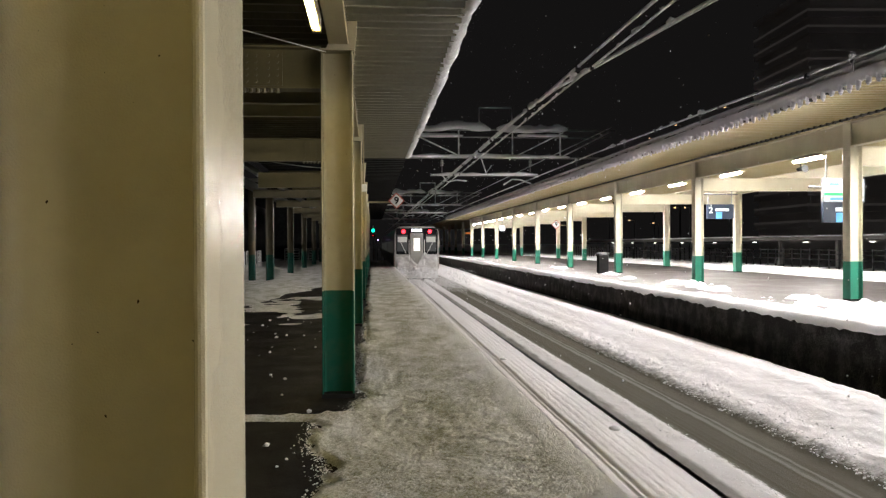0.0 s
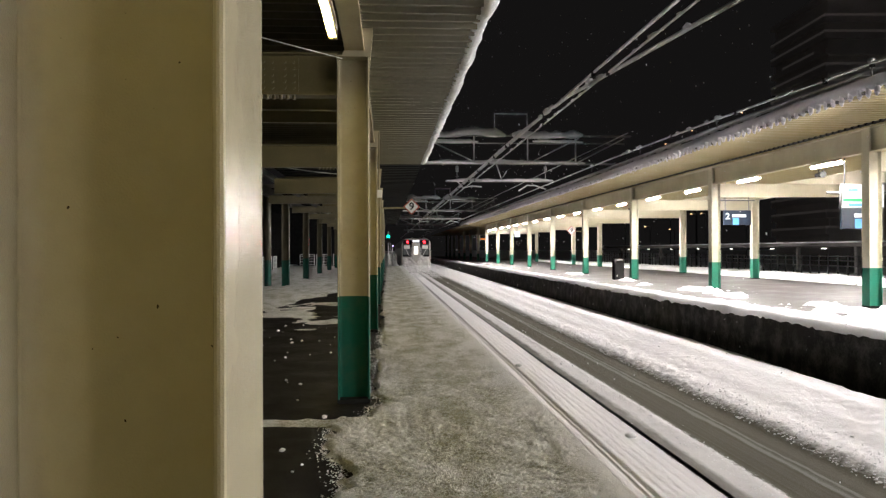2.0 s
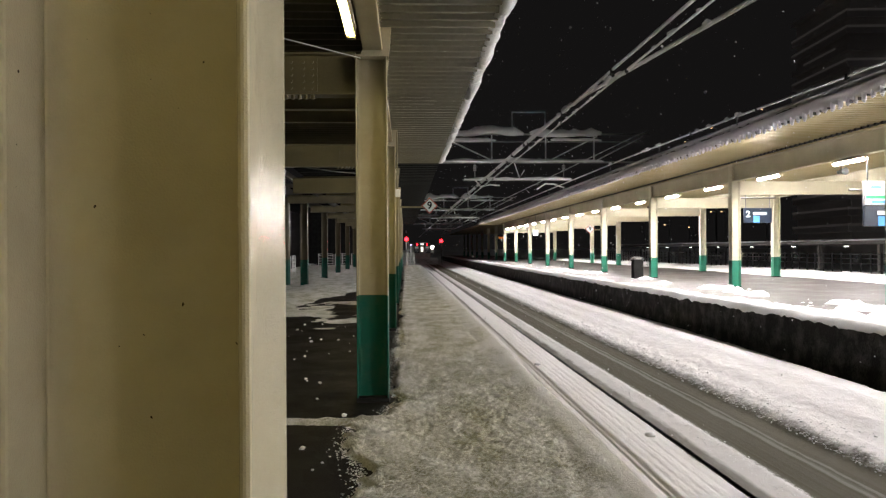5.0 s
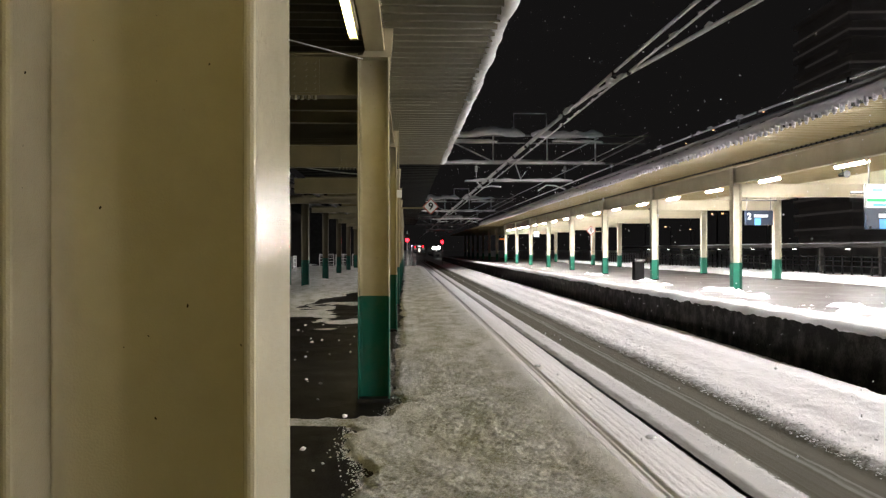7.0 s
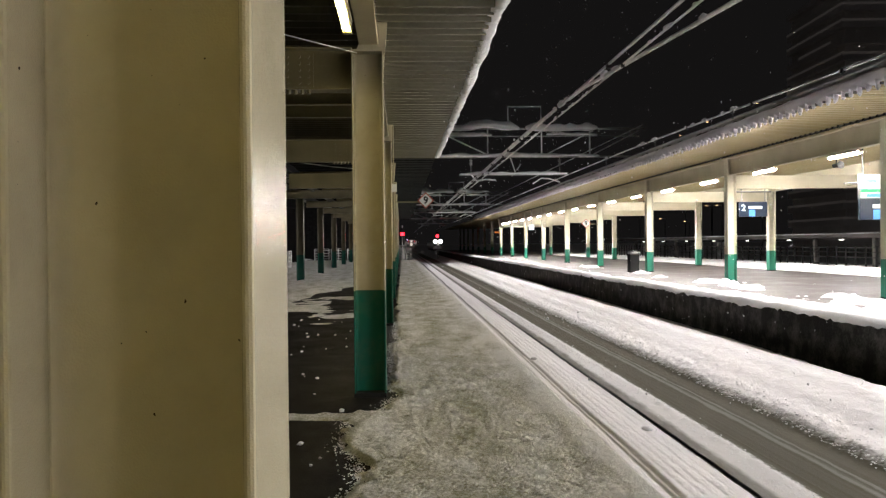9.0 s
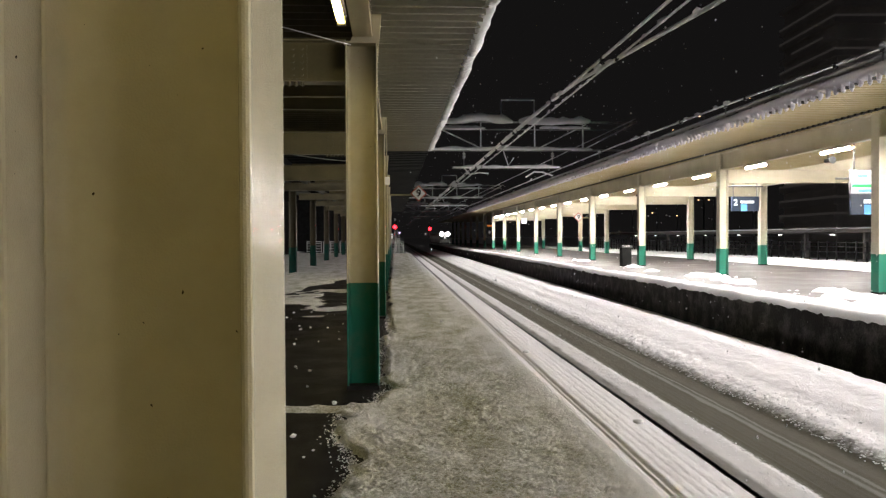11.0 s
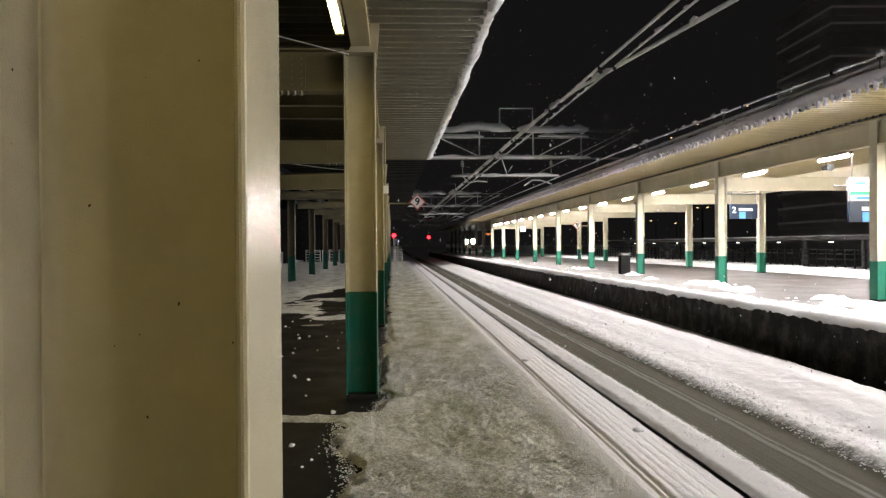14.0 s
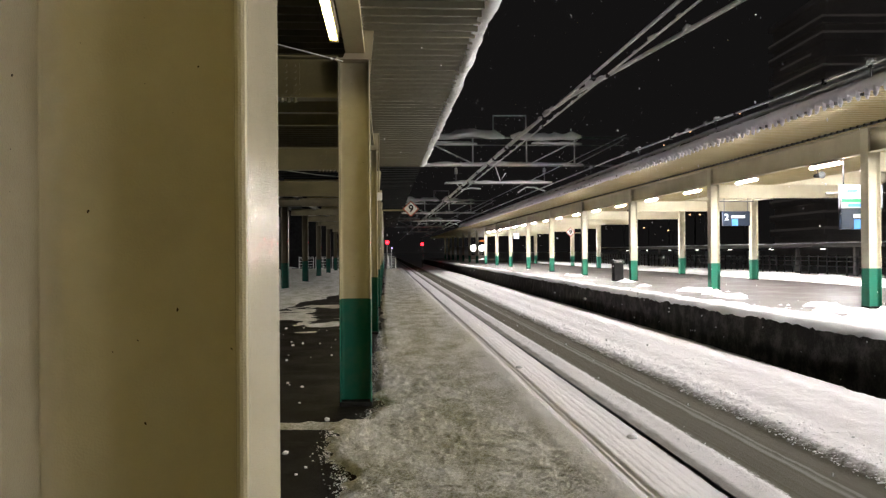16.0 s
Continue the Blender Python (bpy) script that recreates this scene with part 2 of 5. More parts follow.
def track_snow():
    """Snow over the tracks, with the strip of grey slush that passing trains sweep and a brown stain beside the rail."""
    m, t, b = nodes_of("track_snow")
    L = t.links.new
    co = t.nodes.new("ShaderNodeTexCoord")
    sep = t.nodes.new("ShaderNodeSeparateXYZ")
    L(co.outputs["Object"], sep.inputs[0])
    mp = t.nodes.new("ShaderNodeMapping")
    mp.inputs["Scale"].default_value = (3.0, 0.5, 1)
    L(co.outputs["Object"], mp.inputs[0])
    n1 = add(t, "ShaderNodeTexNoise", Scale=2.0, Detail=6.0, Roughness=0.65)
    L(mp.outputs[0], n1.inputs["Vector"])
    nf = add(t, "ShaderNodeTexNoise", Scale=13.0, Detail=5.0, Roughness=0.75)
    L(co.outputs["Object"], nf.inputs["Vector"])
    streak = t.nodes.new("ShaderNodeMapping")
    streak.inputs["Scale"].default_value = (9.0, 0.04, 1)
    L(co.outputs["Object"], streak.inputs[0])
    n3 = add(t, "ShaderNodeTexNoise", Scale=1.6, Detail=4.0, Roughness=0.6)
    L(streak.outputs[0], n3.inputs["Vector"])

    def math_node(op, a, k, c=None):
        n = t.nodes.new("ShaderNodeMath")
        n.operation = op
        L(a, n.inputs[0])
        if isinstance(k, float):
            n.inputs[1].default_value = k
        else:
            L(k, n.inputs[1])
        if c is not None:
            L(c, n.inputs[2])
        return n.outputs[0]

    def ramp(a, lo, hi, v0=0.0, v1=1.0):
        n = t.nodes.new("ShaderNodeMapRange")
        n.inputs[1].default_value, n.inputs[2].default_value = lo, hi
        n.inputs[3].default_value, n.inputs[4].default_value = v0, v1
        L(a, n.inputs[0])
        return n.outputs[0]

    # x, pushed about by noise so that the borders fray
    soft = math_node("MULTIPLY_ADD", n1.outputs["Fac"], 0.16, sep.outputs["X"])
    fray = math_node("MULTIPLY_ADD", nf.outputs["Fac"], 0.5, soft)
    swept = math_node("MULTIPLY", ramp(fray, 4.42, 4.54), ramp(fray, 5.74, 5.98, 1.0, 0.0))
    swept = math_node("MULTIPLY", swept, ramp(n3.outputs["Fac"], 0.3, 0.72, 0.985, 0.94))
    line_1 = math_node("MULTIPLY", ramp(soft, 4.86, 4.90), ramp(soft, 4.94, 4.99, 1.0, 0.0))
    line_2 = math_node("MULTIPLY", ramp(soft, 5.01, 5.03), ramp(soft, 5.05, 5.08, 1.0, 0.0))
    lines = math_node("MAXIMUM", line_1, line_2)
    swept = math_node("MULTIPLY", swept, ramp(lines, 0.0, 1.0, 1.0, 0.87))
    stain = math_node("MULTIPLY", ramp(soft, 3.54, 3.58), ramp(soft, 3.74, 3.88, 1.0, 0.0))
    stain = math_node("MULTIPLY", stain, ramp(n1.outputs["Fac"], 0.3, 0.7, 0.84, 0.66))
    veil = math_node("MULTIPLY", ramp(fray, 3.95, 4.1), ramp(fray, 4.5, 4.6, 0.22, 0.0))
    fac = math_node("MAXIMUM", math_node("MAXIMUM", swept, stain), veil)
    col = t.nodes.new("ShaderNodeMix")
    col.data_type = "RGBA"
    col.inputs[6].default_value, col.inputs[7].default_value = (0.87, 0.85, 0.865, 1), (0.066, 0.060, 0.036, 1)
    L(fac, col.inputs[0])
    L(col.outputs[2], b.inputs["Base Color"])
    n2 = add(t, "ShaderNodeTexNoise", Scale=34.0, Detail=6.0, Roughness=0.72)
    L(co.outputs["Object"], n2.inputs["Vector"])
    bp = add(t, "ShaderNodeBump", Strength=0.6, Distance=0.03)
    L(n2.outputs["Fac"], bp.inputs["Height"])
    L(bp.outputs[0], b.inputs["Normal"])
    b.inputs["Roughness"].default_value = 0.85
    b.inputs["Specular IOR Level"].default_value = 0.08
    return m


m_trod = trampled()
m_track = track_snow()


# ---- building blocks ----
def part(name, bm, material, parent=None, label="", smooth=False):
    me = bpy.data.meshes.new(name)
    bm.to_mesh(me)
    bm.free()
    me.materials.append(material)
    if smooth:
        me.polygons.foreach_set("use_smooth", [True] * len(me.polygons))
    ob = new(name, me)
    if parent is not None:
        ob.parent = parent
    if label:
        tagged(ob, label)
    return ob


def empty(name, m, label, category, group="", kind=""):
    ob = new(name)
    ob.empty_display_size = 0.1
    ob.matrix_basis = m
    return tagged(ob, label, category, group, kind)


def box(bm, x0, x1, y0, y1, z0, z1, bevel=0.0):
    r = bmesh.ops.create_cube(bm, size=1.0)
    for v in r["verts"]:
        v.co = Vector(((x0 + x1) / 2 + v.co.x * (x1 - x0), (y0 + y1) / 2 + v.co.y * (y1 - y0), (z0 + z1) / 2 + v.co.z * (z1 - z0)))
    if bevel:
        es = {e for v in r["verts"] for e in v.link_edges}
        bmesh.ops.bevel(bm, geom=list(es), offset=bevel, segments=2, affect="EDGES", profile=0.5)
    return bm


def slab(*a, bevel=0.0):
    return box(bmesh.new(), *a, bevel=bevel)


def rod(bm, a, b, r, seg=8, r2=None):
    a, b = Vector(a), Vector(b)
    d = b - a
    m = Matrix.Translation((a + b) / 2) @ d.to_track_quat("Z", "Y").to_matrix().to_4x4()
    bmesh.ops.create_cone(bm, cap_ends=True, segments=seg, radius1=r, radius2=r if r2 is None else r2, depth=d.length, matrix=m)
    return bm


def pipe(a, b, r, seg=8, r2=None):
    return rod(bmesh.new(), a, b, r, seg, r2)


def sweep(pts, r, seg=6):
    """One tube along a line of points."""
    bm = bmesh.new()
    rings = []
    for i, p in enumerate(pts):
        d = (Vector(pts[min(i + 1, len(pts) - 1)]) - Vector(pts[max(i - 1, 0)])).to_track_quat("Z", "Y")
        rings.append([bm.verts.new(Vector(p) + d @ Vector((r * math.cos(6.2832 * a / seg), r * math.sin(6.2832 * a / seg), 0))) for a in range(seg)])
    for a, b in zip(rings[:-1], rings[1:]):
        for k in range(seg):
            bm.faces.new((a[k], a[(k + 1) % seg], b[(k + 1) % seg], b[k]))
    bm.faces.new(rings[0][::-1])
    bm.faces.new(rings[-1])
    return bm


def value_noise(x, y, seed):
    g = np.random.RandomState(seed).rand(128, 128)
    xi, yi = np.floor(x).astype(int), np.floor(y).astype(int)
    fx, fy = x - xi, y - yi
    fx, fy = fx * fx * (3 - 2 * fx), fy * fy * (3 - 2 * fy)
    a, b = g[xi % 128, yi % 128], g[(xi + 1) % 128, yi % 128]
    c, d = g[xi % 128, (yi + 1) % 128], g[(xi + 1) % 128, (yi + 1) % 128]
    return (a * (1 - fx) + b * fx) * (1 - fy) + (c * (1 - fx) + d * fx) * fy - 0.5


def rough_noise(x, y, size, octaves, seed, fall=0.5):
    s, k = 0, 1.0
    for o in range(octaves):
        s = s + k * value_noise(x / size * 2 ** o + 17.3 * o, y / size * 2 ** o + 5.1 * o, seed + o)
        k *= fall
    return s


def sheet(name, xs, ys, height, material, parent=None, keep=None):
    """A grid over xs, ys with the height function height(X, Y); keep(X, Y) leaves faces out."""
    X, Y = np.meshgrid(xs, ys, indexing="ij")
    Z = height(X, Y)
    nx, ny = len(xs), len(ys)
    verts = np.stack([X, Y, Z], -1).reshape(-1, 3)
    i, j = np.meshgrid(np.arange(nx - 1), np.arange(ny - 1), indexing="ij")
    a = (i * ny + j).ravel()
    faces = np.stack([a, a + ny, a + ny + 1, a + 1], 1)
    if keep is not None:
        cx = (X[:-1, :-1] + X[1:, 1:]).ravel() / 2
        cy = (Y[:-1, :-1] + Y[1:, 1:]).ravel() / 2
        faces = faces[keep(cx, cy)]
    me = bpy.data.meshes.new(name)
    me.from_pydata(verts.tolist(), [], faces.tolist())
    me.polygons.foreach_set("use_smooth", [True] * len(me.polygons))
    me.materials.append(material)
    ob = new(name, me)
    if parent is not None:
        ob.parent = parent
    return ob


def graded(stops):
    """Rows of (end, step): coordinates that grow coarser."""
    out = [stops[0]]
    for end, step in stops[1:]:
        out.extend(np.arange(out[-1] + step, end + step * 0.5, step))
    return np.array(out)


LEFT_EDGE, RIGHT_EDGE, RIGHT_END = 1.50, 8.65, 22.6
PLATFORM_END = 74.0


# ---- ground, platforms, snow ----
tagged(part("ground", slab(-900, 900, -200, 2500, -1.9, -1.6), m_snow), "snow-covered ground around the station at night", "ground", kind="structure")

ys_track = graded([-25.0, (-4.0, 1.0), (22.0, 0.08), (42.0, 0.16), (110.0, 0.8), (520.0, 8.0)])
xs_track = np.concatenate([np.arange(LEFT_EDGE + 0.012, 2.3, 0.1), np.arange(2.3, 3.75, 0.015), np.arange(3.75, RIGHT_EDGE, 0.05)])


def track_height(X, Y):
    z = np.full_like(X, -1.05)
    for g, d, w in ((2.44, 0.085, 0.036), (2.53, 0.02, 0.02), (2.67, 0.03, 0.016), (2.755, 0.06, 0.02), (2.86, 0.006, 0.014), (2.97, 0.006, 0.016), (3.08, 0.006, 0.014), (3.21, 0.007, 0.018), (3.33, 0.005, 0.014)):
        z -= d * np.exp(-((X - g - 0.006 * np.sin(Y * 0.9 + g * 9) - 0.008 * rough_noise(Y * 0 + g * 31, Y, 0.22, 2, 23, 0.7)) / w) ** 2)
    z += 0.02 * np.exp(-((X - 3.0) / 0.35) ** 2) + 0.012 * np.exp(-((X - 3.9) / 0.3) ** 2)
    dip = np.clip((X - 4.05) / 0.2, 0, 1) * np.clip((5.6 - X) / 0.3, 0, 1)
    z -= 0.06 * dip
    bank = np.clip((X - 5.25) / 0.6, 0, 1)
    z += 0.04 * bank
    crumbs = 0.8 * np.exp(-((X - 5.62) / 0.26) ** 2) + 0.6 * np.exp(-((X - 4.0) / 0.14) ** 2)
    z += (0.010 + 0.05 * crumbs + 0.012 * bank) * rough_noise(X, Y, 0.13, 3, 3, 0.7) * (1 - 0.8 * dip * (1 - crumbs))
    z += 0.03 * rough_noise(X, Y * 0.06, 1.0, 2, 9) * bank
    z += 0.003 * value_noise(X / 0.2, Y / 25, 21) * dip
    rise = np.clip((X - 5.6) / 1.8, 0, 1)
    z += 0.15 * rise * rise * (3 - 2 * rise) + 0.009 * bank * np.sin(X * 9 + 1.5 * rough_noise(X, Y * 0.06, 1.0, 2, 12))
    crest = 8.02 - 0.03 * np.clip(22 - Y, 0, 12) + 0.03 * rough_noise(X * 0, Y, 0.5, 3, 14)
    z -= 0.9 * np.clip((X - crest) / 0.14, 0, 1)
    return z


tagged(sheet("track_snow", xs_track, ys_track, track_height, m_track, keep=lambda x, y: (x < 3.475) | (x > 3.54)), "deep snow over both tracks with a swept slushy strip", "snow", kind="structure")
tagged(part("ballast", slab(2.0, 4.2, -20, 420, -1.5, -1.36), m_dark), "dark wet ballast below the snow", "ballast", kind="structure")
for k, x in enumerate((2.43, 3.505, 6.97, 8.04)):
    tagged(part("rail_%d" % (k + 1), slab(x - 0.033, x + 0.033, -4, 420, -1.40, -1.27, bevel=0.008), m_rail), "worn steel rail half buried in snow", "rail", kind="structure")

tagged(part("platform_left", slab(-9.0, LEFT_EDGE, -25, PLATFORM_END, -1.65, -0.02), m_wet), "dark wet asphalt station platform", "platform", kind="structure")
tagged(part("platform_face_left", slab(LEFT_EDGE, LEFT_EDGE + 0.006, -25, PLATFORM_END, -1.65, -0.03), m_concrete), "sooty concrete platform face", "wall", kind="structure")
tagged(part("platform_right", slab(RIGHT_EDGE + 0.01, RIGHT_END, -20, 190, -1.65, -0.02), m_asph_r), "damp grey asphalt island platform", "platform", kind="structure")
tagged(part("platform_face_right", slab(RIGHT_EDGE, RIGHT_EDGE + 0.008, -20, 190, -1.65, -0.06), m_concrete), "black sooty concrete platform face", "wall", kind="structure")

# trodden snow on the walked strip of the left platform
xs_p = np.append(np.arange(-0.62, LEFT_EDGE + 0.03, 0.022), LEFT_EDGE + 0.035)
ys_p = graded([-24.0, (1.2, 0.4), (9.0, 0.025), (20.0, 0.07), (PLATFORM_END, 0.35)])


def snow_margin(Y):
    """Inner edge of the trodden strip, wavy, with tongues."""
    e = -0.16 + 0.16 * rough_noise(Y * 0 + 3.3, Y, 0.9, 4, 31)
    e = e + 0.16 * np.exp(-((Y - 7.9) / 0.28) ** 2)
    return np.where(Y < 7.1, -0.38 - 0.12 * np.clip((Y - 5.2) / 1.8, -1, 1) + 0.16 * rough_noise(Y * 0 + 1.1, Y, 0.5, 4, 37), e)


def platform_snow(X, Y):
    z = 0.012 + 0.020 * np.clip((20 - Y) / 10, 0.08, 1) * rough_noise(X, Y, 0.08, 3, 41, 0.7) + 0.012 * rough_noise(X, Y * 0.4, 0.4, 2, 47)
    crust = np.clip((X - 1.15) / 0.2, 0, 1)
    z = z * (1 - 0.5 * crust) + 0.03 * crust
    inner = np.clip((X - snow_margin(Y) - 0.12 * rough_noise(X, Y, 0.12, 3, 43)) / 0.08, 0, 1)
    z = -0.035 + (z + 0.035) * inner
    lip = np.clip((X - LEFT_EDGE + 0.05 - 0.02 * rough_noise(X * 0, Y, 0.3, 3, 44)) / 0.08, 0, 1)
    return z - 0.16 * lip ** 2


# granular lumps thrown up along the foot of the snow bank and beside the rails
rng = random.Random(77)
bm_v, bm_f = [], []
spots = []
for k in range(3800):
    if k < 2800:
        spots.append((5.36 + abs(rng.gauss(0, 0.30)), 5.0 + 45 * rng.random() ** 1.4))
    else:
        spots.append((rng.gauss(3.97, 0.11), 4.0 + 36 * rng.random() ** 1.4))
spots = np.array(spots)
heights = track_height(spots[:, 0], spots[:, 1])
for k, (x, y) in enumerate(spots.tolist()):
    s = rng.uniform(0.006, 0.019) * (1.7 if rng.random() < 0.06 else 1.0) * (1.0 if k < 2800 else 0.7)
    z = float(heights[k])
    n = len(bm_v)
    bm_v += [(x + a * s * rng.uniform(0.7, 1.3), y + b * s * rng.uniform(0.8, 1.5), z + c * s * 0.8) for a, b, c in ((1, 0, 0), (0, 1, 0), (-1, 0, 0), (0, -1, 0), (0.5, 0.5, 0.7), (-0.5, 0.5, 0.8), (-0.5, -0.5, 0.7), (0.5, -0.5, 0.8))]
    bm_f += [(n + 4, n + 5, n + 6, n + 7), (n, n + 1, n + 4), (n + 1, n + 5, n + 4), (n + 1, n + 2, n + 5), (n + 2, n + 6, n + 5), (n + 2, n + 3, n + 6), (n + 3, n + 7, n + 6), (n + 3, n, n + 7), (n, n + 4, n + 7)]
me = bpy.data.meshes.new("snow_lumps")
me.from_pydata(bm_v, [], bm_f)
me.materials.append(m_snow)
tagged(new("snow_lumps", me), "granular lumps of snow along the ploughed bank", "snow", kind="stuff")

tagged(sheet("trodden_snow", xs_p, ys_p, platform_snow, m_trod), "trodden grey snow and slush with footprints and ruts", "snow", kind="structure")

# a thin tongue of snow across the wet asphalt, and the snow field further in
def tongue(X, Y):
    mid = 7.05 + 0.12 * np.sin(X * 3.1) + 0.1 * rough_noise(X, X * 0, 0.5, 3, 51)
    return -0.035 + 0.06 * np.exp(-((Y - mid) / 0.09) ** 2) + 0.02 * rough_noise(X, Y, 0.1, 3, 53)


tagged(sheet("snow_ridge", np.arange(-3.2, -0.3, 0.03), np.arange(6.5, 7.6, 0.03), tongue, m_trod), "thin ridge of grey snow across wet asphalt", "snow", kind="structure")


def inner_field(X, Y):
    start = 21.0 + 4.0 * np.clip(X + 3.3, -0.8, 2.2) + 3.5 * rough_noise(X, X * 0, 1.5, 3, 61)
    cover = np.clip((Y - start) / 3.0, 0, 1) * 0.09 + 0.10 * rough_noise(X, Y * 0.7, 1.2, 4, 63) - 0.045
    cover = np.maximum(cover, 0.05 * np.exp(-((X + 1.5) / 0.9) ** 2 - ((Y - 22.6) / 0.9) ** 2) - 0.045 + 0.05 * rough_noise(X, Y * 0.7, 0.7, 3, 64))
    return np.where(X > -0.35, -0.06, cover)


tagged(sheet("inner_snow", np.arange(-8.9, -0.2, 0.12), graded([12.0, (30.0, 0.12), (PLATFORM_END, 0.5)]), inner_field, m_trod), "patchy old snow drifted under the roof", "snow", kind="structure")
tagged(sheet("snow_field", np.arange(-60, -8.8, 1.2), graded([-6.0, (90.0, 1.2)]), lambda X, Y: -0.05 + 0.25 * rough_noise(X, Y, 4, 3, 66), m_snow), "snow field beside the platform", "snow", kind="structure")

tagged(part("wall_west", slab(-9.4, -9.05, 8, PLATFORM_END, -0.03, 4.6), m_void), "wall at the back of the platform, coloured near black as unlit", "wall", kind="structure")

# snow along both edges of the island platform
xs_r = np.arange(RIGHT_EDGE - 0.16, 12.6, 0.07)
ys_r = graded([8.0, (40.0, 0.13), (100.0, 0.5), (190.0, 2.0)])


def right_edge_snow(X, Y):
    inner = 9.55 + 0.45 * rough_noise(Y * 0 + 7.7, Y, 1.6, 4, 71) + 0.5 * np.exp(-((Y - 14) / 6.0) ** 2)
    cover = np.clip((inner - X) / 0.3, 0, 1)
    grain = rough_noise(X, Y, 0.5, 4, 75)
    for px, py, wx, wy in ((11.3, 19.0, 1.0, 2.2), (11.7, 28.2, 0.9, 1.6), (11.0, 25.0, 0.5, 2.4), (11.7, 38.2, 0.8, 1.3), (11.6, 48.0, 0.6, 1.4), (10.6, 15.5, 0.9, 2.0), (11.0, 33.5, 0.3, 0.8)):
        cover = np.maximum(cover, np.clip(2.4 * np.exp(-((X - px) / wx) ** 2 - ((Y - py) / wy) ** 2) - 1.15 + 2.2 * grain, 0, 1))
    z = 0.07 + 0.06 * grain
    z = -0.06 + (z + 0.06) * cover
    lip = np.clip((RIGHT_EDGE + 0.05 - X) / 0.2, 0, 1)
    return z - (0.15 + 0.045 * rough_noise(X * 0, Y, 0.14, 3, 78, 0.8)) * lip ** 1.5


tagged(sheet("edge_snow", xs_r, ys_r, right_edge_snow, m_snow), "thick white snow along the platform edge", "snow", kind="structure")


def far_edge_snow(X, Y):
    inner = 19.4 + 0.5 * rough_noise(Y * 0 + 2.7, Y, 2.5, 4, 81)
    return -0.06 + (0.24 + 0.10 * rough_noise(X, Y, 0.7, 3, 83)) * np.clip((X - inner) / 0.4, 0, 1)


tagged(sheet("far_edge_snow", np.arange(18.9, RIGHT_END + 0.1, 0.14), graded([8.0, (60.0, 0.25), (190.0, 1.5)]), far_edge_snow, m_snow), "thick white snow on the outer platform edge", "snow", kind="structure")


# ---- canopies ----
def folded(name, x0, x1, y0, y1, z0, z1, pitch, depth, material, shape=(0.50, 0.62, 0.88)):
    """Folded-plate steel roof: flat pans and raised ribs that run from x0 (height z0) to x1 (z1)."""
    prof, y = [], y0
    while y < y1:
        prof += [(y, 0), (y + pitch * shape[0], 0), (y + pitch * shape[1], depth), (y + pitch * shape[2], depth)]
        y += pitch
    prof.append((y, 0))
    n = len(prof)
    verts = [(x, p, z + h + o) for o in (0.0, 0.09 + depth) for x, z in ((x0, z0), (x1, z1)) for p, h in (prof if o == 0 else [(q, 0) for q, _ in prof])]
    f = []
    for i in range(n - 1):
        f += [(i, i + 1, n + i + 1, n + i), (2 * n + i, 3 * n + i, 3 * n + i + 1, 2 * n + i + 1), (n + i, n + i + 1, 3 * n + i + 1, 3 * n + i), (i, 2 * n + i, 2 * n + i + 1, i + 1)]
    f += [(0, n, 3 * n, 2 * n), (n - 1, 3 * n - 1, 4 * n - 1, 2 * n - 1)]
    me = bpy.data.meshes.new(name)
    me.from_pydata(verts, [], f)
    me.materials.append(material)
    return new(name, me)


COL_LINE = -0.3
ROOF_L, EAVE_L = 3.75, 0.92
tagged(folded("canopy_left_inner", -3.1, COL_LINE, -24.0, 20.7, ROOF_L + 0.0, ROOF_L, 0.25, 0.055, m_soffit_b, (0.10, 0.20, 0.94)), "inner part of the folded steel platform roof, darker and browner", "canopy", kind="structure")
tagged(folded("canopy_left", COL_LINE + 0.002, EAVE_L, -24.0, 20.7, ROOF_L + 0.0, ROOF_L, 0.25, 0.055, m_soffit, (0.10, 0.20, 0.94)), "folded steel platform roof seen from below", "canopy", kind="structure")
tagged(folded("canopy_left_far", -3.1, EAVE_L - 0.02, 20.75, PLATFORM_END - 4, ROOF_L + 0.02, ROOF_L - 0.02, 0.5, 0.08, m_soffit_d), "far platform roof with its unlit darkness put into the colour", "canopy", kind="structure")
ROOF_R, EAVE_R = 4.66, 9.4
tagged(folded("canopy_right", EAVE_R, 22.4, -12.0, 100.0, ROOF_R - 0.02, ROOF_R + 0.25, 0.30, 0.09, m_soffit_r, (0.30, 0.38, 0.92)), "cream folded steel island platform roof", "canopy", kind="structure")
tagged(folded("canopy_right_far", EAVE_R + 0.3, 22.4, 100.1, 172.0, ROOF_R - 0.1, ROOF_R + 0.1, 0.6, 0.08, m_soffit_r), "unlit dark end of the island platform roof", "canopy", kind="structure")


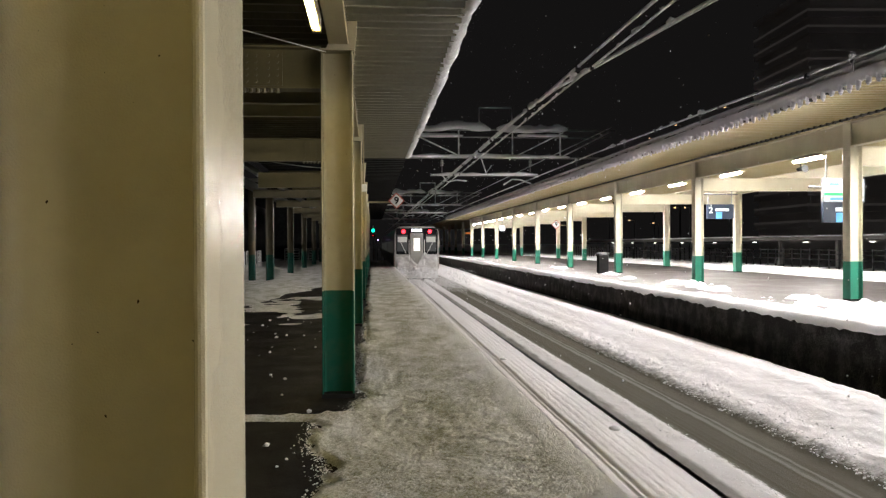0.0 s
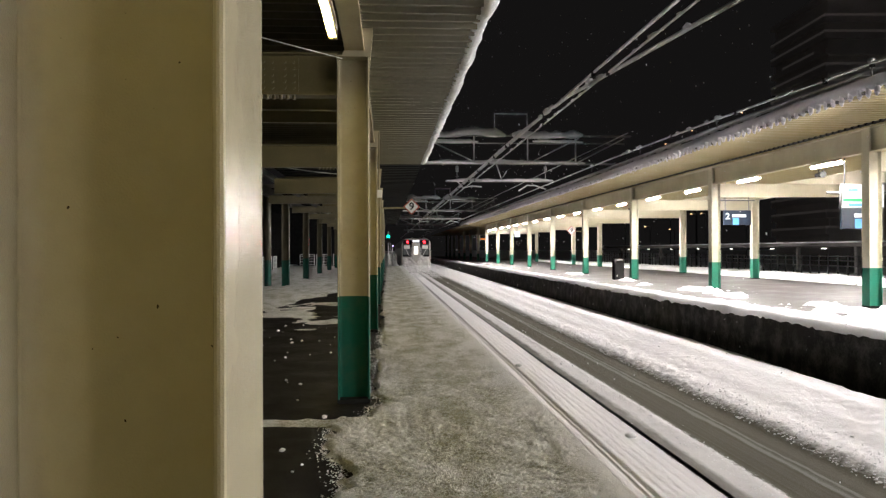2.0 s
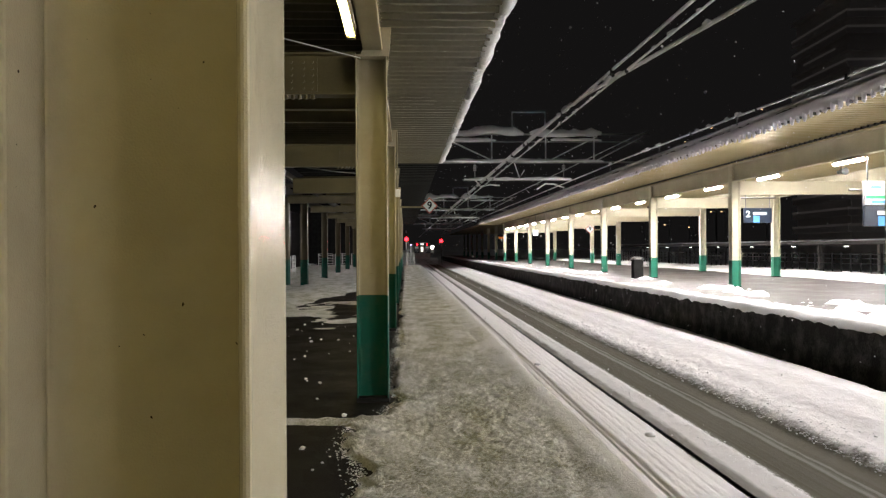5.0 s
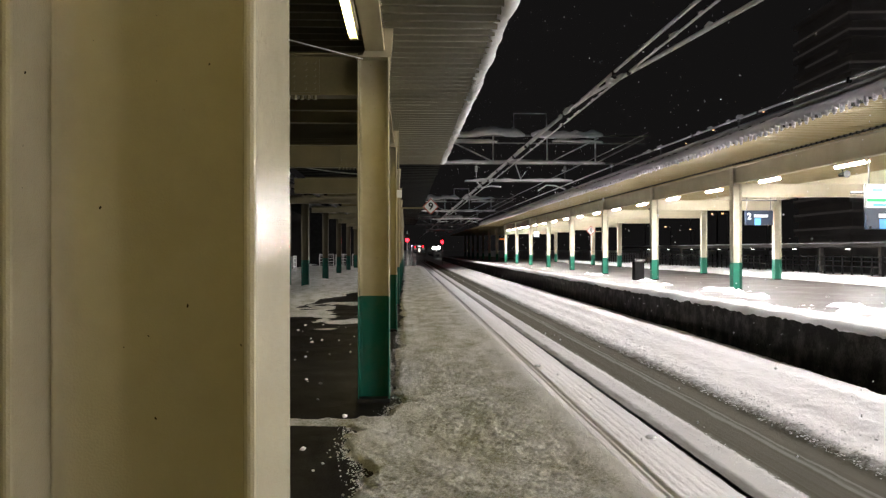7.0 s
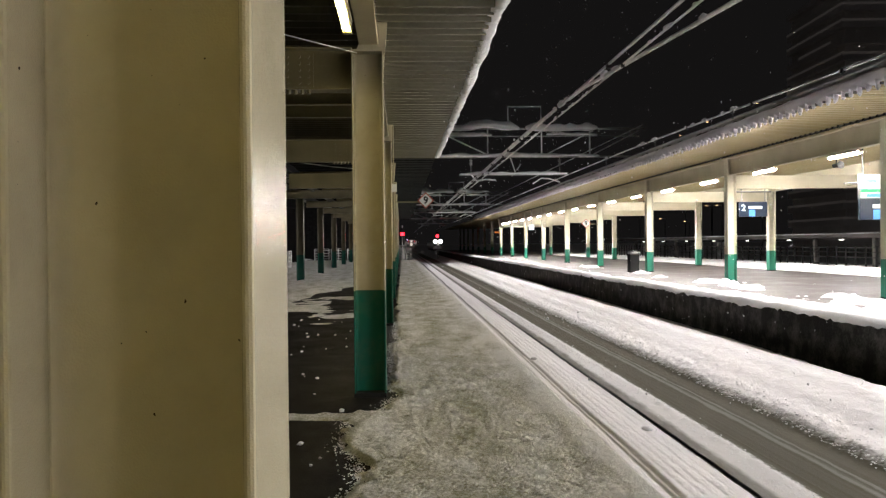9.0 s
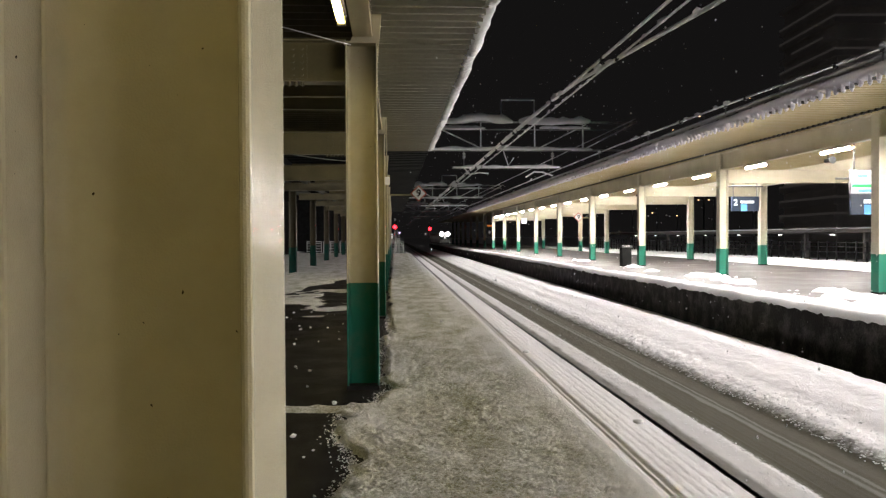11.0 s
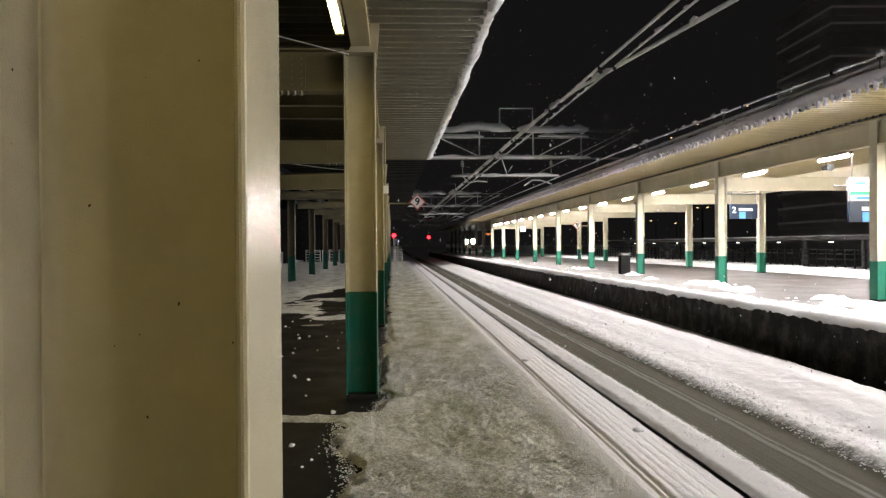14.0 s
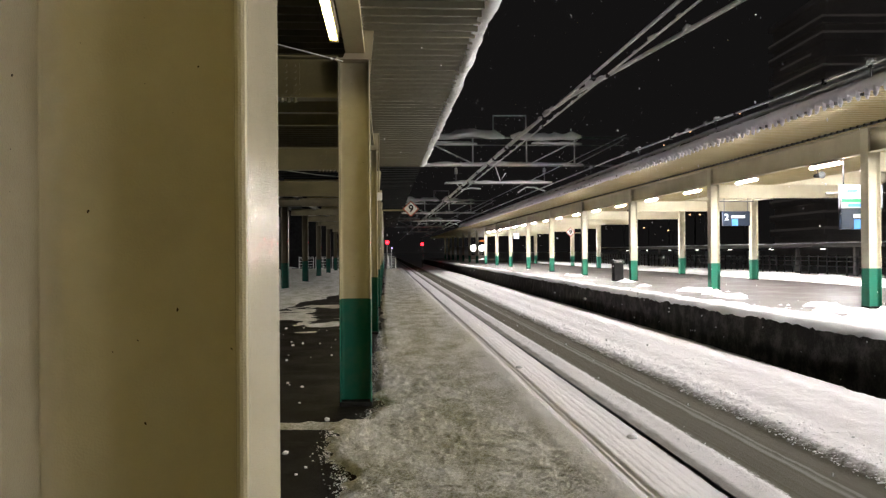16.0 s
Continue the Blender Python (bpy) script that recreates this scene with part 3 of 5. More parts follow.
def snow_lip(name, x, y0, y1, z, w, h, step, seed, label, side=1, wave=0.5, material=None):
    """A crust of snow that hangs over an eave, lumpy along its length."""
    ys = np.arange(y0, y1, step)
    k = 9
    verts = []
    for i, y in enumerate(ys):
        n = float(rough_noise(np.array([y]), np.array([0.3]), 0.5, 4, seed)[0])
        n2 = float(rough_noise(np.array([y]), np.array([4.3]), 0.22, 2, seed + 5)[0])
        for a in range(k):
            u = a / (k - 1) * math.pi * 1.15
            verts.append((x + side * (w * (1 + wave * n) * math.sin(u) * (0.75 if a > 5 else 1) + 0.04 * n2), y, z + 0.06 - h * (1 + 0.8 * wave * n) * math.cos(math.pi - u) * 0.9 - (0.10 * n2 if a > 5 else 0)))
        verts.append((x - side * 0.04, y, z + 0.10))
    k += 1
    f = [(i * k + a, i * k + a + 1, (i + 1) * k + a + 1, (i + 1) * k + a) for i in range(len(ys) - 1) for a in range(k - 1)]
    me = bpy.data.meshes.new(name)
    me.from_pydata(verts, [], f)
    me.polygons.foreach_set("use_smooth", [True] * len(me.polygons))
    me.materials.append(material or m_ice)
    return tagged(new(name, me), label, "snow", kind="structure")


snow_lip("eave_snow_left", EAVE_L + 0.01, -6, 20.7, ROOF_L + 0.04, 0.12, 0.12, 0.03, 101, "snow crust hanging over the roof edge", 1, 0.14, m_snow)
snow_lip("eave_snow_right", EAVE_R - 0.02, 2, 100.0, ROOF_R - 0.01, 0.10, 0.15, 0.08, 111, "snow crust with icy fringe along the roof edge", -1, 0.16)
snow_lip("roof_snow_right", EAVE_R + 0.16, 2, 100.0, ROOF_R + 0.27, 0.10, 0.07, 0.12, 117, "thin snow layer along the top of the roof edge", -1, 0.2, m_snow)


rng = random.Random(19)
bm, ends = bmesh.new(), bmesh.new()
for i in range(300):
    # blunt stubs of icy snow squeezed out of every fold of the roof, and dark boxes for the shaded fold mouths between
    # them
    y = -12.0 + (50 + i) * 0.30 + 0.05 + rng.uniform(-0.02, 0.02)
    h = rng.uniform(0.07, 0.13)
    rod(bm, (EAVE_R - 0.05, y, ROOF_R - 0.02), (EAVE_R - 0.06, y, ROOF_R - 0.11 - 0.5 * h), 0.06, 7, 0.05)
    rod(bm, (EAVE_R - 0.06, y, ROOF_R - 0.11 - 0.5 * h), (EAVE_R - 0.06 + rng.uniform(-0.02, 0.02), y + rng.uniform(-0.03, 0.03), ROOF_R - 0.11 - h), 0.05, 7, 0.02)
    if rng.random() < 0.4:
        box(ends, EAVE_R - 0.10, EAVE_R - 0.02, y + 0.14, y + 0.162, ROOF_R - 0.13 - rng.uniform(0, 0.035), ROOF_R - 0.09)
tagged(part("icicles", bm, m_ice, smooth=True), "fringe of icy snow stubs below the roof edge", "icicles", kind="stuff")
tagged(part("rib_ends", ends, m_dark), "dark boxes for the shaded gaps at the roof folds below the snow", "roof trim", kind="stuff")


# ---- columns ----
def h_column(m, height, w, d, material, label, group, t=0.016, top=True):
    """A welded H-section column: two flanges across, one web between them, a base plate with bolts."""
    ob = empty("column", m, label, "column", group)
    part("flange", slab(w / 2 - t, w / 2, -d / 2, d / 2, 0.02, height, bevel=0.006), material, ob)
    part("flange", slab(-w / 2, -w / 2 + t, -d / 2, d / 2, 0.02, height, bevel=0.006), material, ob)
    a, q, r = w / 2 - t, 0.006, min(0.035, d / 5)
    out = []
    for sx, sy, back in ((-1, 1, False), (1, 1, True), (1, -1, False), (-1, -1, True)):
        arc = [(sx * (a - r + r * math.cos(radians(u))), sy * (q + r - r * math.sin(radians(u)))) for u in range(0, 91, 15)]
        out += arc[::-1] if back else arc
    bm = bmesh.new()
    lo = [bm.verts.new((x, y, 0.02)) for x, y in out]
    hi = [bm.verts.new((x, y, height)) for x, y in out]
    for k in range(len(out)):
        bm.faces.new((lo[k], lo[(k + 1) % len(out)], hi[(k + 1) % len(out)], hi[k]))
    bmesh.ops.recalc_face_normals(bm, faces=bm.faces)
    part("web", bm, material, ob, smooth=True)
    bm = slab(-w / 2 - 0.003, w / 2 + 0.003, -d / 2 - 0.003, d / 2 + 0.003, -0.03, 0.022, bevel=0.002)
    # black in place of the shadow around the column foot
    part("base_plate", bm, m_black, ob, "base plate coloured black for the shadow at the foot")
    if top:
        part("cap_plate", slab(-w / 2 - 0.012, w / 2 + 0.012, -d / 2 - 0.012, d / 2 + 0.012, height, height + 0.016), material, ob)
    return ob


COL_X, COL_W, COL_D, COL_H = -0.335, 0.316, 0.305, 3.42
LEFT_Y = [1.158 + 6.88 * i for i in range(-3, 11)]
NEAR = LEFT_Y[3]
first = h_column(pose(COL_X, NEAR, 0), COL_H, COL_W, COL_D, m_col, "glossy cream steel column with a green painted foot", "left platform columns")
bm = bmesh.new()
vs = [bm.verts.new(p) for p in ((0.134, -0.008, COL_H - 0.25), (0.150, -0.008, COL_H - 0.25), (0.20, -0.008, COL_H + 0.33), (0.02, -0.008, COL_H + 0.33), (-0.13, -0.008, COL_H + 0.02), (0.12, -0.008, COL_H + 0.02))]
bm.faces.new(vs)
r = bmesh.ops.extrude_face_region(bm, geom=bm.faces[:])
bmesh.ops.translate(bm, vec=(0, 0.16, 0), verts=[v for v in r["geom"] if isinstance(v, bmesh.types.BMVert)])
bmesh.ops.recalc_face_normals(bm, faces=bm.faces)
part("roof_bracket", bm, m_col, first)
first.location.x -= 0.029
for y in LEFT_Y:
    if y != NEAR:
        copy_thing(first, pose(COL_X, y, 0))

second = h_column(pose(-4.15, 32.9, 0), 3.5, 0.3, 0.3, m_col_d, "cream steel column with a green foot, shade put into the paint", "inner columns under the left roof")
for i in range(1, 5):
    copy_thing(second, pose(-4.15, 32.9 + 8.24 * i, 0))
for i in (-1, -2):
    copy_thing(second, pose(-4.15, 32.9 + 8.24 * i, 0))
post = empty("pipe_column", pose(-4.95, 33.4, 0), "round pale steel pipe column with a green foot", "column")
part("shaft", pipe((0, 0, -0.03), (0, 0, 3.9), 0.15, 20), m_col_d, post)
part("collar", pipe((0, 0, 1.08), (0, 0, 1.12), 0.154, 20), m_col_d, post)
part("base_plate", slab(-0.22, 0.22, -0.22, 0.22, -0.03, 0.02, bevel=0.004), m_dark, post)

# cross girders and purlins under the left roof
def i_beam(bm, x0, x1, y, z0, z1, w, t=0.014):
    box(bm, x0, x1, y - w / 2, y + w / 2, z0, z0 + t)
    box(bm, x0, x1, y - w / 2, y + w / 2, z1 - t, z1)
    box(bm, x0, x1, y - 0.006, y + 0.006, z0 + t, z1 - t)
    return bm


gird = empty("girder", pose(0, NEAR, 0), "cream steel cross girder with bolted splice", "girder", "girders under the left roof")
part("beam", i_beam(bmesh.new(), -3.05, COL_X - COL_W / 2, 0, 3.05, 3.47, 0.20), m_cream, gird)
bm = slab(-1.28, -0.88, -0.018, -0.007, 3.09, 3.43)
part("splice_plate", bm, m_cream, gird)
bm = bmesh.new()
for dx in (-1.23, -1.14, -1.02, -0.93):
    for k in range(5):
        rod(bm, (dx, -0.018, 3.13 + 0.065 * k), (dx, -0.036, 3.13 + 0.065 * k), 0.017, 6)
for k in range(6):
    rod(bm, (-1.25 + 0.066 * k, -0.06, 3.05), (-1.25 + 0.066 * k, -0.06, 3.01), 0.020, 6)
tagged(part("bolts", bm, m_cream, gird), kind="stuff")
old = empty("girder", pose(0, LEFT_Y[7], 0), "shallow girder in darker cream under the dark roof", "girder", "girders under the left roof")
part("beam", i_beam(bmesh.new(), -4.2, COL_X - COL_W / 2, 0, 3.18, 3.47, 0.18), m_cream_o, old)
for y in LEFT_Y:
    if y != NEAR and y < 24:
        copy_thing(gird, pose(0, y, 0))
    elif y > 30:
        copy_thing(old, pose(0, y, 0))
pur = empty("purlin", pose(0, 11.5, 0), "cream steel purlin under the roof", "purlin", "purlins under the left roof")
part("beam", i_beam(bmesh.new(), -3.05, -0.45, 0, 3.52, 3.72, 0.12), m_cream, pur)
for y in LEFT_Y[3:-1]:
    for q in (2.3, 4.6):
        if abs(y + q - 11.5) > 0.5:
            copy_thing(pur, pose(0, y + q, 0))
tagged(part("edge_beam", slab(COL_X - 0.09, COL_X + 0.11, -24, PLATFORM_END - 4, COL_H + 0.1, ROOF_L - 0.012, bevel=0.01), m_beam), "cream steel beam along the column line", "beam", kind="structure")


tagged(part("gutter", slab(-3.2, -3.08, -24, PLATFORM_END - 4, 3.42, 3.58, bevel=0.02), m_dark), "dark steel gutter along the inner roof edge", "gutter", kind="structure")
tagged(part("inner_beam", slab(-4.45, -4.25, 4, PLATFORM_END - 4, 3.5, 3.8, bevel=0.01), m_dark), "dark steel beam over the inner columns", "beam", kind="structure")
tagged(part("wall_far_left", slab(-17.2, -16.9, -20, 140, -1.6, 7.5), m_void), "wall beyond the platform, coloured near black as unlit", "wall", kind="structure")


# ---- strip lights ----
def strip_light(m, length, tube_mat, label, group, body_mat, hang, wide, rad=0.026, rim=0.004):
    """A tube below a steel reflector trough, on two hangers."""
    ob = empty("strip_light", m, label, "lamp", group)
    bm = slab(-0.04, 0.04, -length / 2, length / 2, 0.07, 0.12, bevel=0.008)
    housing = part("housing", bm, body_mat, ob)
    for s in (-1, 1):
        bm = bmesh.new()
        q = [bm.verts.new(p) for p in ((s * 0.03, -length / 2, 0.075), (s * wide, -length / 2, rim), (s * wide, length / 2, rim), (s * 0.03, length / 2, 0.075))]
        bm.faces.new(q)
        r = bmesh.ops.extrude_face_region(bm, geom=bm.faces[:])
        bmesh.ops.translate(bm, vec=(0, 0, 0.006), verts=[v for v in r["geom"] if isinstance(v, bmesh.types.BMVert)])
        bmesh.ops.recalc_face_normals(bm, faces=bm.faces)
        part("reflector", bm, body_mat, ob)
    part("tube", pipe((0, -length / 2 + 0.03, 0.03), (0, length / 2 - 0.03, 0.03), rad, 12), tube_mat, ob)
    for s in (-1, 1):
        part("end_cap", slab(-0.035, 0.035, s * length / 2 - 0.03, s * length / 2 + 0.03, 0.0, 0.08, bevel=0.005), body_mat, housing)
        part("hanger", pipe((0, s * length * 0.35, 0.11), (0, s * length * 0.35, hang), 0.008, 6), body_mat, ob)
    return ob


sl = strip_light(pose(-0.45, LEFT_Y[4] - 1.95, 3.28), 1.25, m_tube_l, "lit fluorescent tube light under the roof", "left platform lights", m_cream, 0.5, 0.034, 0.015)
for y in LEFT_Y[1:4] + LEFT_Y[5:8]:
    if y != LEFT_Y[4]:
        copy_thing(sl, pose(-0.45, y - 1.95, 3.28))

RIGHT_Y = [19.6 + 9.85 * i for i in range(-3, 9)]
# tube radius widened to include the glare around it
sr = strip_light(pose(12.5, 21.7, 3.86), 1.55, m_tube, "lit white fluorescent tube light under the beam", "island platform lights", m_cream_r, 0.145, 0.12, 0.045, 0.037)
for i in range(-6, 16):
    if i != 0:
        copy_thing(sr, pose(12.5, 21.7 + 4.925 * i, 3.86))
        copy_thing(sr, pose(18.8, 21.7 + 4.925 * i, 3.86)) if i % 2 == 0 and i < 5 else None

# ---- island platform frames ----
fr = h_column(pose(12.5, RIGHT_Y[3], 0), 4.6, 0.34, 0.34, m_col_r, "bright cream steel column with a green foot", "island platform columns")
for y in RIGHT_Y:
    if y != RIGHT_Y[3]:
        copy_thing(fr, pose(12.5, y, 0))
    copy_thing(fr, pose(18.8, y, 0))
dk = h_column(pose(12.5, 107.9, 0), 4.5, 0.34, 0.34, m_col_r, "unlit steel column at the platform end", "unlit island columns")
for i in range(1, 7):
    copy_thing(dk, pose(12.5, 107.9 + 9.66 * i, 0))
gr = empty("frame_beam", pose(0, RIGHT_Y[3], 0), "cream steel frame beam across the platform", "girder", "island platform beams")
part("beam", i_beam(bmesh.new(), 12.68, 18.62, 0, 3.49, 3.995, 0.24), m_cream_r, gr)
for y in RIGHT_Y:
    if y != RIGHT_Y[3]:
        copy_thing(gr, pose(0, y, 0))
def long_beam(name, x):
    bm = slab(x - 0.13, x + 0.13, -12, 100, 4.0, 4.022)
    box(bm, x - 0.012, x + 0.012, -12, 100, 4.022, 4.60)
    box(bm, x - 0.13, x + 0.13, -12, 100, 4.60, 4.622)
    return tagged(part(name, bm, m_cream_r), "cream steel beam along the island columns", "beam", kind="structure")


long_beam("long_beam_near", 12.5)
long_beam("long_beam_far", 18.8)
# small black boxes along the cable draw the shadows of the ribs
bm = bmesh.new()
for i in range(330):
    y = -2.0 + 0.3 * i
    box(bm, 12.16, 12.24, y, y + 0.06, 4.63, 4.70)
tagged(part("rib_shadow_dashes", bm, m_black), "row of black dashes for the shadows of the roof folds", "clips", kind="stuff")
tagged(part("cable_run", pipe((12.2, -12, 4.66), (12.2, 100, 4.66), 0.03, 8), m_dark), "black cable under the canopy", "cable", kind="structure")


# ---- overhead line ----
def wire(name, pts, r, label, clumps=0, seed=0):
    ob = empty(name, pose(0, 0, 0), label, "wire")
    part("strand", sweep(pts, r), m_wire, ob)
    if clumps:
        rng = random.Random(seed)
        bm = bmesh.new()
        for i in range(len(pts) - 1):
            a, b = Vector(pts[i]), Vector(pts[i + 1])
            k = int((b - a).length / 3.1)
            for q in range(k):
                if a.lerp(b, (q + 0.5) / k).y < 40:
                    p = a.lerp(b, (q + rng.uniform(0.2, 0.8)) / k)
                    box(bm, p.x - r * 1.1, p.x + r * 1.1, p.y - 0.04, p.y + 0.04, p.z - r * 2.6, p.z + r * 1.5)
        if len(bm.verts):
            tagged(part("clips", bm, m_black, ob, "dark hanger clips on the wire"), kind="stuff")
        else:
            bm.free()
        bm = bmesh.new()
        for _ in range(clumps):
            i = rng.randrange(len(pts) - 1)
            p = Vector(pts[i]).lerp(Vector(pts[i + 1]), rng.random())
            q = rng.uniform(0.05, 0.2)
            w = bmesh.ops.create_icosphere(bm, subdivisions=1, radius=1.0)
            k = r * rng.uniform(1.4, 2.7)
            for v in w["verts"]:
                v.co = p + Vector((v.co.x * k, v.co.y * q, v.co.z * k + k * 0.4)) * rng.uniform(0.8, 1.1)
        tagged(part("snow", bm, m_snow, ob, "snow stuck to the wire", smooth=True), kind="stuff")
    return ob


def sag(x, y0, y1, z, dz, n, x2=None):
    x2 = x if x2 is None else x2
    return [(x + (x2 - x) * i / n, y0 + (y1 - y0) * i / n, z - dz * 4 * (i / n) * (1 - i / n)) for i in range(n + 1)]


TRACK_1, TRACK_2 = 2.965, 7.15
wire("contact_wire", sag(TRACK_1 - 0.19, -5, 160, 3.88, 0.0, 6), 0.020, "snow-crusted contact wire over the track", 150, 1)
wire("contact_wire", sag(2.93, -5, 60, 3.86, 0.02, 6), 0.014, "thin feeder wire beside the contact wire", 80, 4)
wire("contact_wire", [(4.4, -1.7, 3.88), (3.353, 7.4, 3.88), (3.015, 10.35, 3.88), (2.83, 12.1, 3.89), (2.75, 16, 3.91), (2.70, 62, 3.92)], 0.026, "thick snow-crusted wire over the track", 14, 8)
wire("contact_wire", [(TRACK_2, -5, 4.02), (TRACK_2, 3, 4.12), (TRACK_2, 10, 4.22), (TRACK_2, 17, 4.32), (TRACK_2, 25, 4.40), (TRACK_2, 60, 4.42), (TRACK_2, 160, 4.4)], 0.022, "snow-crusted contact wire over the second track", 40, 2)
for y, z in ((11.2, 4.236), (16.7, 4.316), (21.9, 4.36), (27.2, 4.40)):
    cl = empty("wire_clamp", pose(TRACK_2, y, z), "snow-capped clamp hanging from the contact wire", "clamp", "clamps on the contact wire")
    part("rod", pipe((0, 0, 0.0), (0, 0, -0.19), 0.011, 6), m_dark, cl)
    part("jaw", slab(-0.02, 0.02, -0.05, 0.05, -0.06, -0.015, bevel=0.006), m_dark, cl)
    bm = bmesh.new()
    bmesh.ops.create_icosphere(bm, subdivisions=2, radius=0.055)
    for v in bm.verts:
        v.co = Vector((v.co.x, v.co.y * 1.3, v.co.z + 0.035))
    part("snow", bm, m_snow, cl, smooth=True)
wire("contact_wire", sag(9.3, 30, 160, 6.0, 0.0, 6, 8.4), 0.016, "thin wire along the island platform roof")


def snow_roll(ob, a, b, zz, thick, seed, label):
    """Snow lying along a beam, lumpy, drooping here and there over its edge."""
    xs = np.linspace(a, b, max(12, int((b - a) * 12)))
    top = [thick * max(0.12, 0.7 + 1.1 * float(rough_noise(np.array([x]), np.array([seed * 3.7]), 0.9, 4, seed)[0])) * min(1.0, 6 * (x - a) / (b - a) + 0.2, 6 * (b - x) / (b - a) + 0.2) for x in xs]
    bm = bmesh.new()
    rings = []
    for x, h in zip(xs, top):
        droop = thick * 0.5 * float(rough_noise(np.array([x]), np.array([seed * 1.3]), 1.4, 2, seed + 40)[0])
        rings.append([bm.verts.new((x, (0.07 + 0.4 * h) * math.cos(u), zz + droop + h * 0.35 + (0.55 * h + 0.035) * math.sin(u))) for u in [6.2832 * k / 8 for k in range(8)]])
    for p, q in zip(rings[:-1], rings[1:]):
        for k in range(8):
            bm.faces.new((p[k], p[(k + 1) % 8], q[(k + 1) % 8], q[k]))
    bm.faces.new(rings[0][::-1])
    bm.faces.new(rings[-1])
    part("snow", bm, m_snow, ob, label, smooth=True)


def gantry(y, seed, label):
    """A lattice beam over both tracks, the registration beam hung below it, and the snow on them."""
    ob = empty("line_gantry", pose(0, y, 0), label, "gantry", "overhead line gantries")
    hi, lo, reg = 6.88, 5.56, 4.73
    part("top_chord", pipe((1.4, 0, hi), (11.6, 0, hi), 0.045, 8), m_grey, ob)
    part("bottom_chord", pipe((1.4, 0, lo), (11.2, 0, lo), 0.045, 8), m_grey, ob)
    for x0, x1 in ((1.7, 4.2), (9.1, 6.75), (11.3, 9.0)):
        part("diagonal", sweep([(x0, 0, hi - 0.1), (x1, 0, lo + 0.05)], 0.032), m_wire, ob)
    for x in (4.1, 6.65, 8.95):
        part("post", pipe((x, 0, hi), (x, 0, lo), 0.035, 6), m_wire, ob)
    for x in (4.1, 6.7, 8.95):
        snow_roll(ob, x - 0.55, x + 0.4, lo + 0.02, 0.17, seed + int(x), "snow caught at the joint")
    for x in (3.3, 7.5):
        part("hanger", pipe((x, 0, lo), (x, 0, reg), 0.02, 6), m_grey, ob)
        bm = bmesh.new()
        for q in range(4):
            rod(bm, (x, 0, reg + 0.45 + 0.07 * q), (x, 0, reg + 0.48 + 0.07 * q), 0.075, 10)
        tagged(part("insulator", bm, m_insul, ob, "ribbed insulator"), kind="stuff")
    part("brace", sweep([(5.15, 0, lo), (5.4, 0, reg + 0.1), (5.65, 0, lo - 0.35)], 0.03), m_wire, ob)
    part("registration_beam", pipe((2.75, 0, reg), (7.9, 0, reg), 0.04, 8), m_grey, ob)
    part("registration_arm", sweep([(3.3, -0.1, reg), (3.55, -0.1, 4.42), (4.0, -0.1, 4.50), (4.45, -0.1, 4.46)], 0.035), m_wire, ob)
    part("registration_arm", sweep([(6.2, -0.1, 4.28), (6.6, -0.1, 4.54), (7.0, -0.1, 4.52), (7.5, -0.1, 4.35)], 0.035), m_wire, ob)
    part("bracket", sweep([(5.07, 0, hi), (5.07, 0, 7.92), (6.63, 0, 7.92), (6.63, 0, hi)], 0.035), m_wire, ob)
    snow_roll(ob, 2.0, 5.6, hi + 0.02, 0.40, seed, "snow heaped on the beam")
    snow_roll(ob, 5.9, 9.3, hi + 0.02, 0.36, seed + 1, "snow heaped on the beam")
    snow_roll(ob, 1.9, 4.3, hi - 0.30, 0.13, seed + 6, "snow sagging below the beam")
    snow_roll(ob, 6.9, 9.3, hi - 0.28, 0.12, seed + 7, "snow sagging below the beam")
    part("lower_tube", pipe((1.4, 0.25, hi - 0.32), (11.4, 0.25, hi - 0.32), 0.03, 8), m_grey, ob)
    snow_roll(ob, 1.5, 9.4, lo + 0.04, 0.10, seed + 2, "thin snow along the lower beam")
    snow_roll(ob, 2.8, 7.85, reg + 0.04, 0.09, seed + 3, "thin snow along the registration beam")
    return ob


gantry(37.0, 5, "lattice gantry beam over the tracks heaped with snow")
gantry(82.6, 12, "lattice gantry beam over the tracks heaped with snow")
gantry(128.0, 23, "lattice gantry beam over the tracks dusted with snow")


# ---- signs ----
def text_on(body, size, m, material, parent, name="numeral"):
    cu = bpy.data.curves.new(name, "FONT")
    cu.bevel_depth = size * 0.025
    cu.body, cu.size, cu.align_x, cu.align_y, cu.extrude = body, size, "CENTER", "CENTER", 0.002
    tmp = bpy.data.objects.new(name, cu)
    scene.collection.objects.link(tmp)
    me = bpy.data.meshes.new_from_object(tmp.evaluated_get(bpy.context.evaluated_depsgraph_get()))
    bpy.data.objects.remove(tmp)
    me.materials.clear()
    me.materials.append(material)
    ob = new(name, me)
    ob.parent = parent
    ob.matrix_basis = m
    return ob


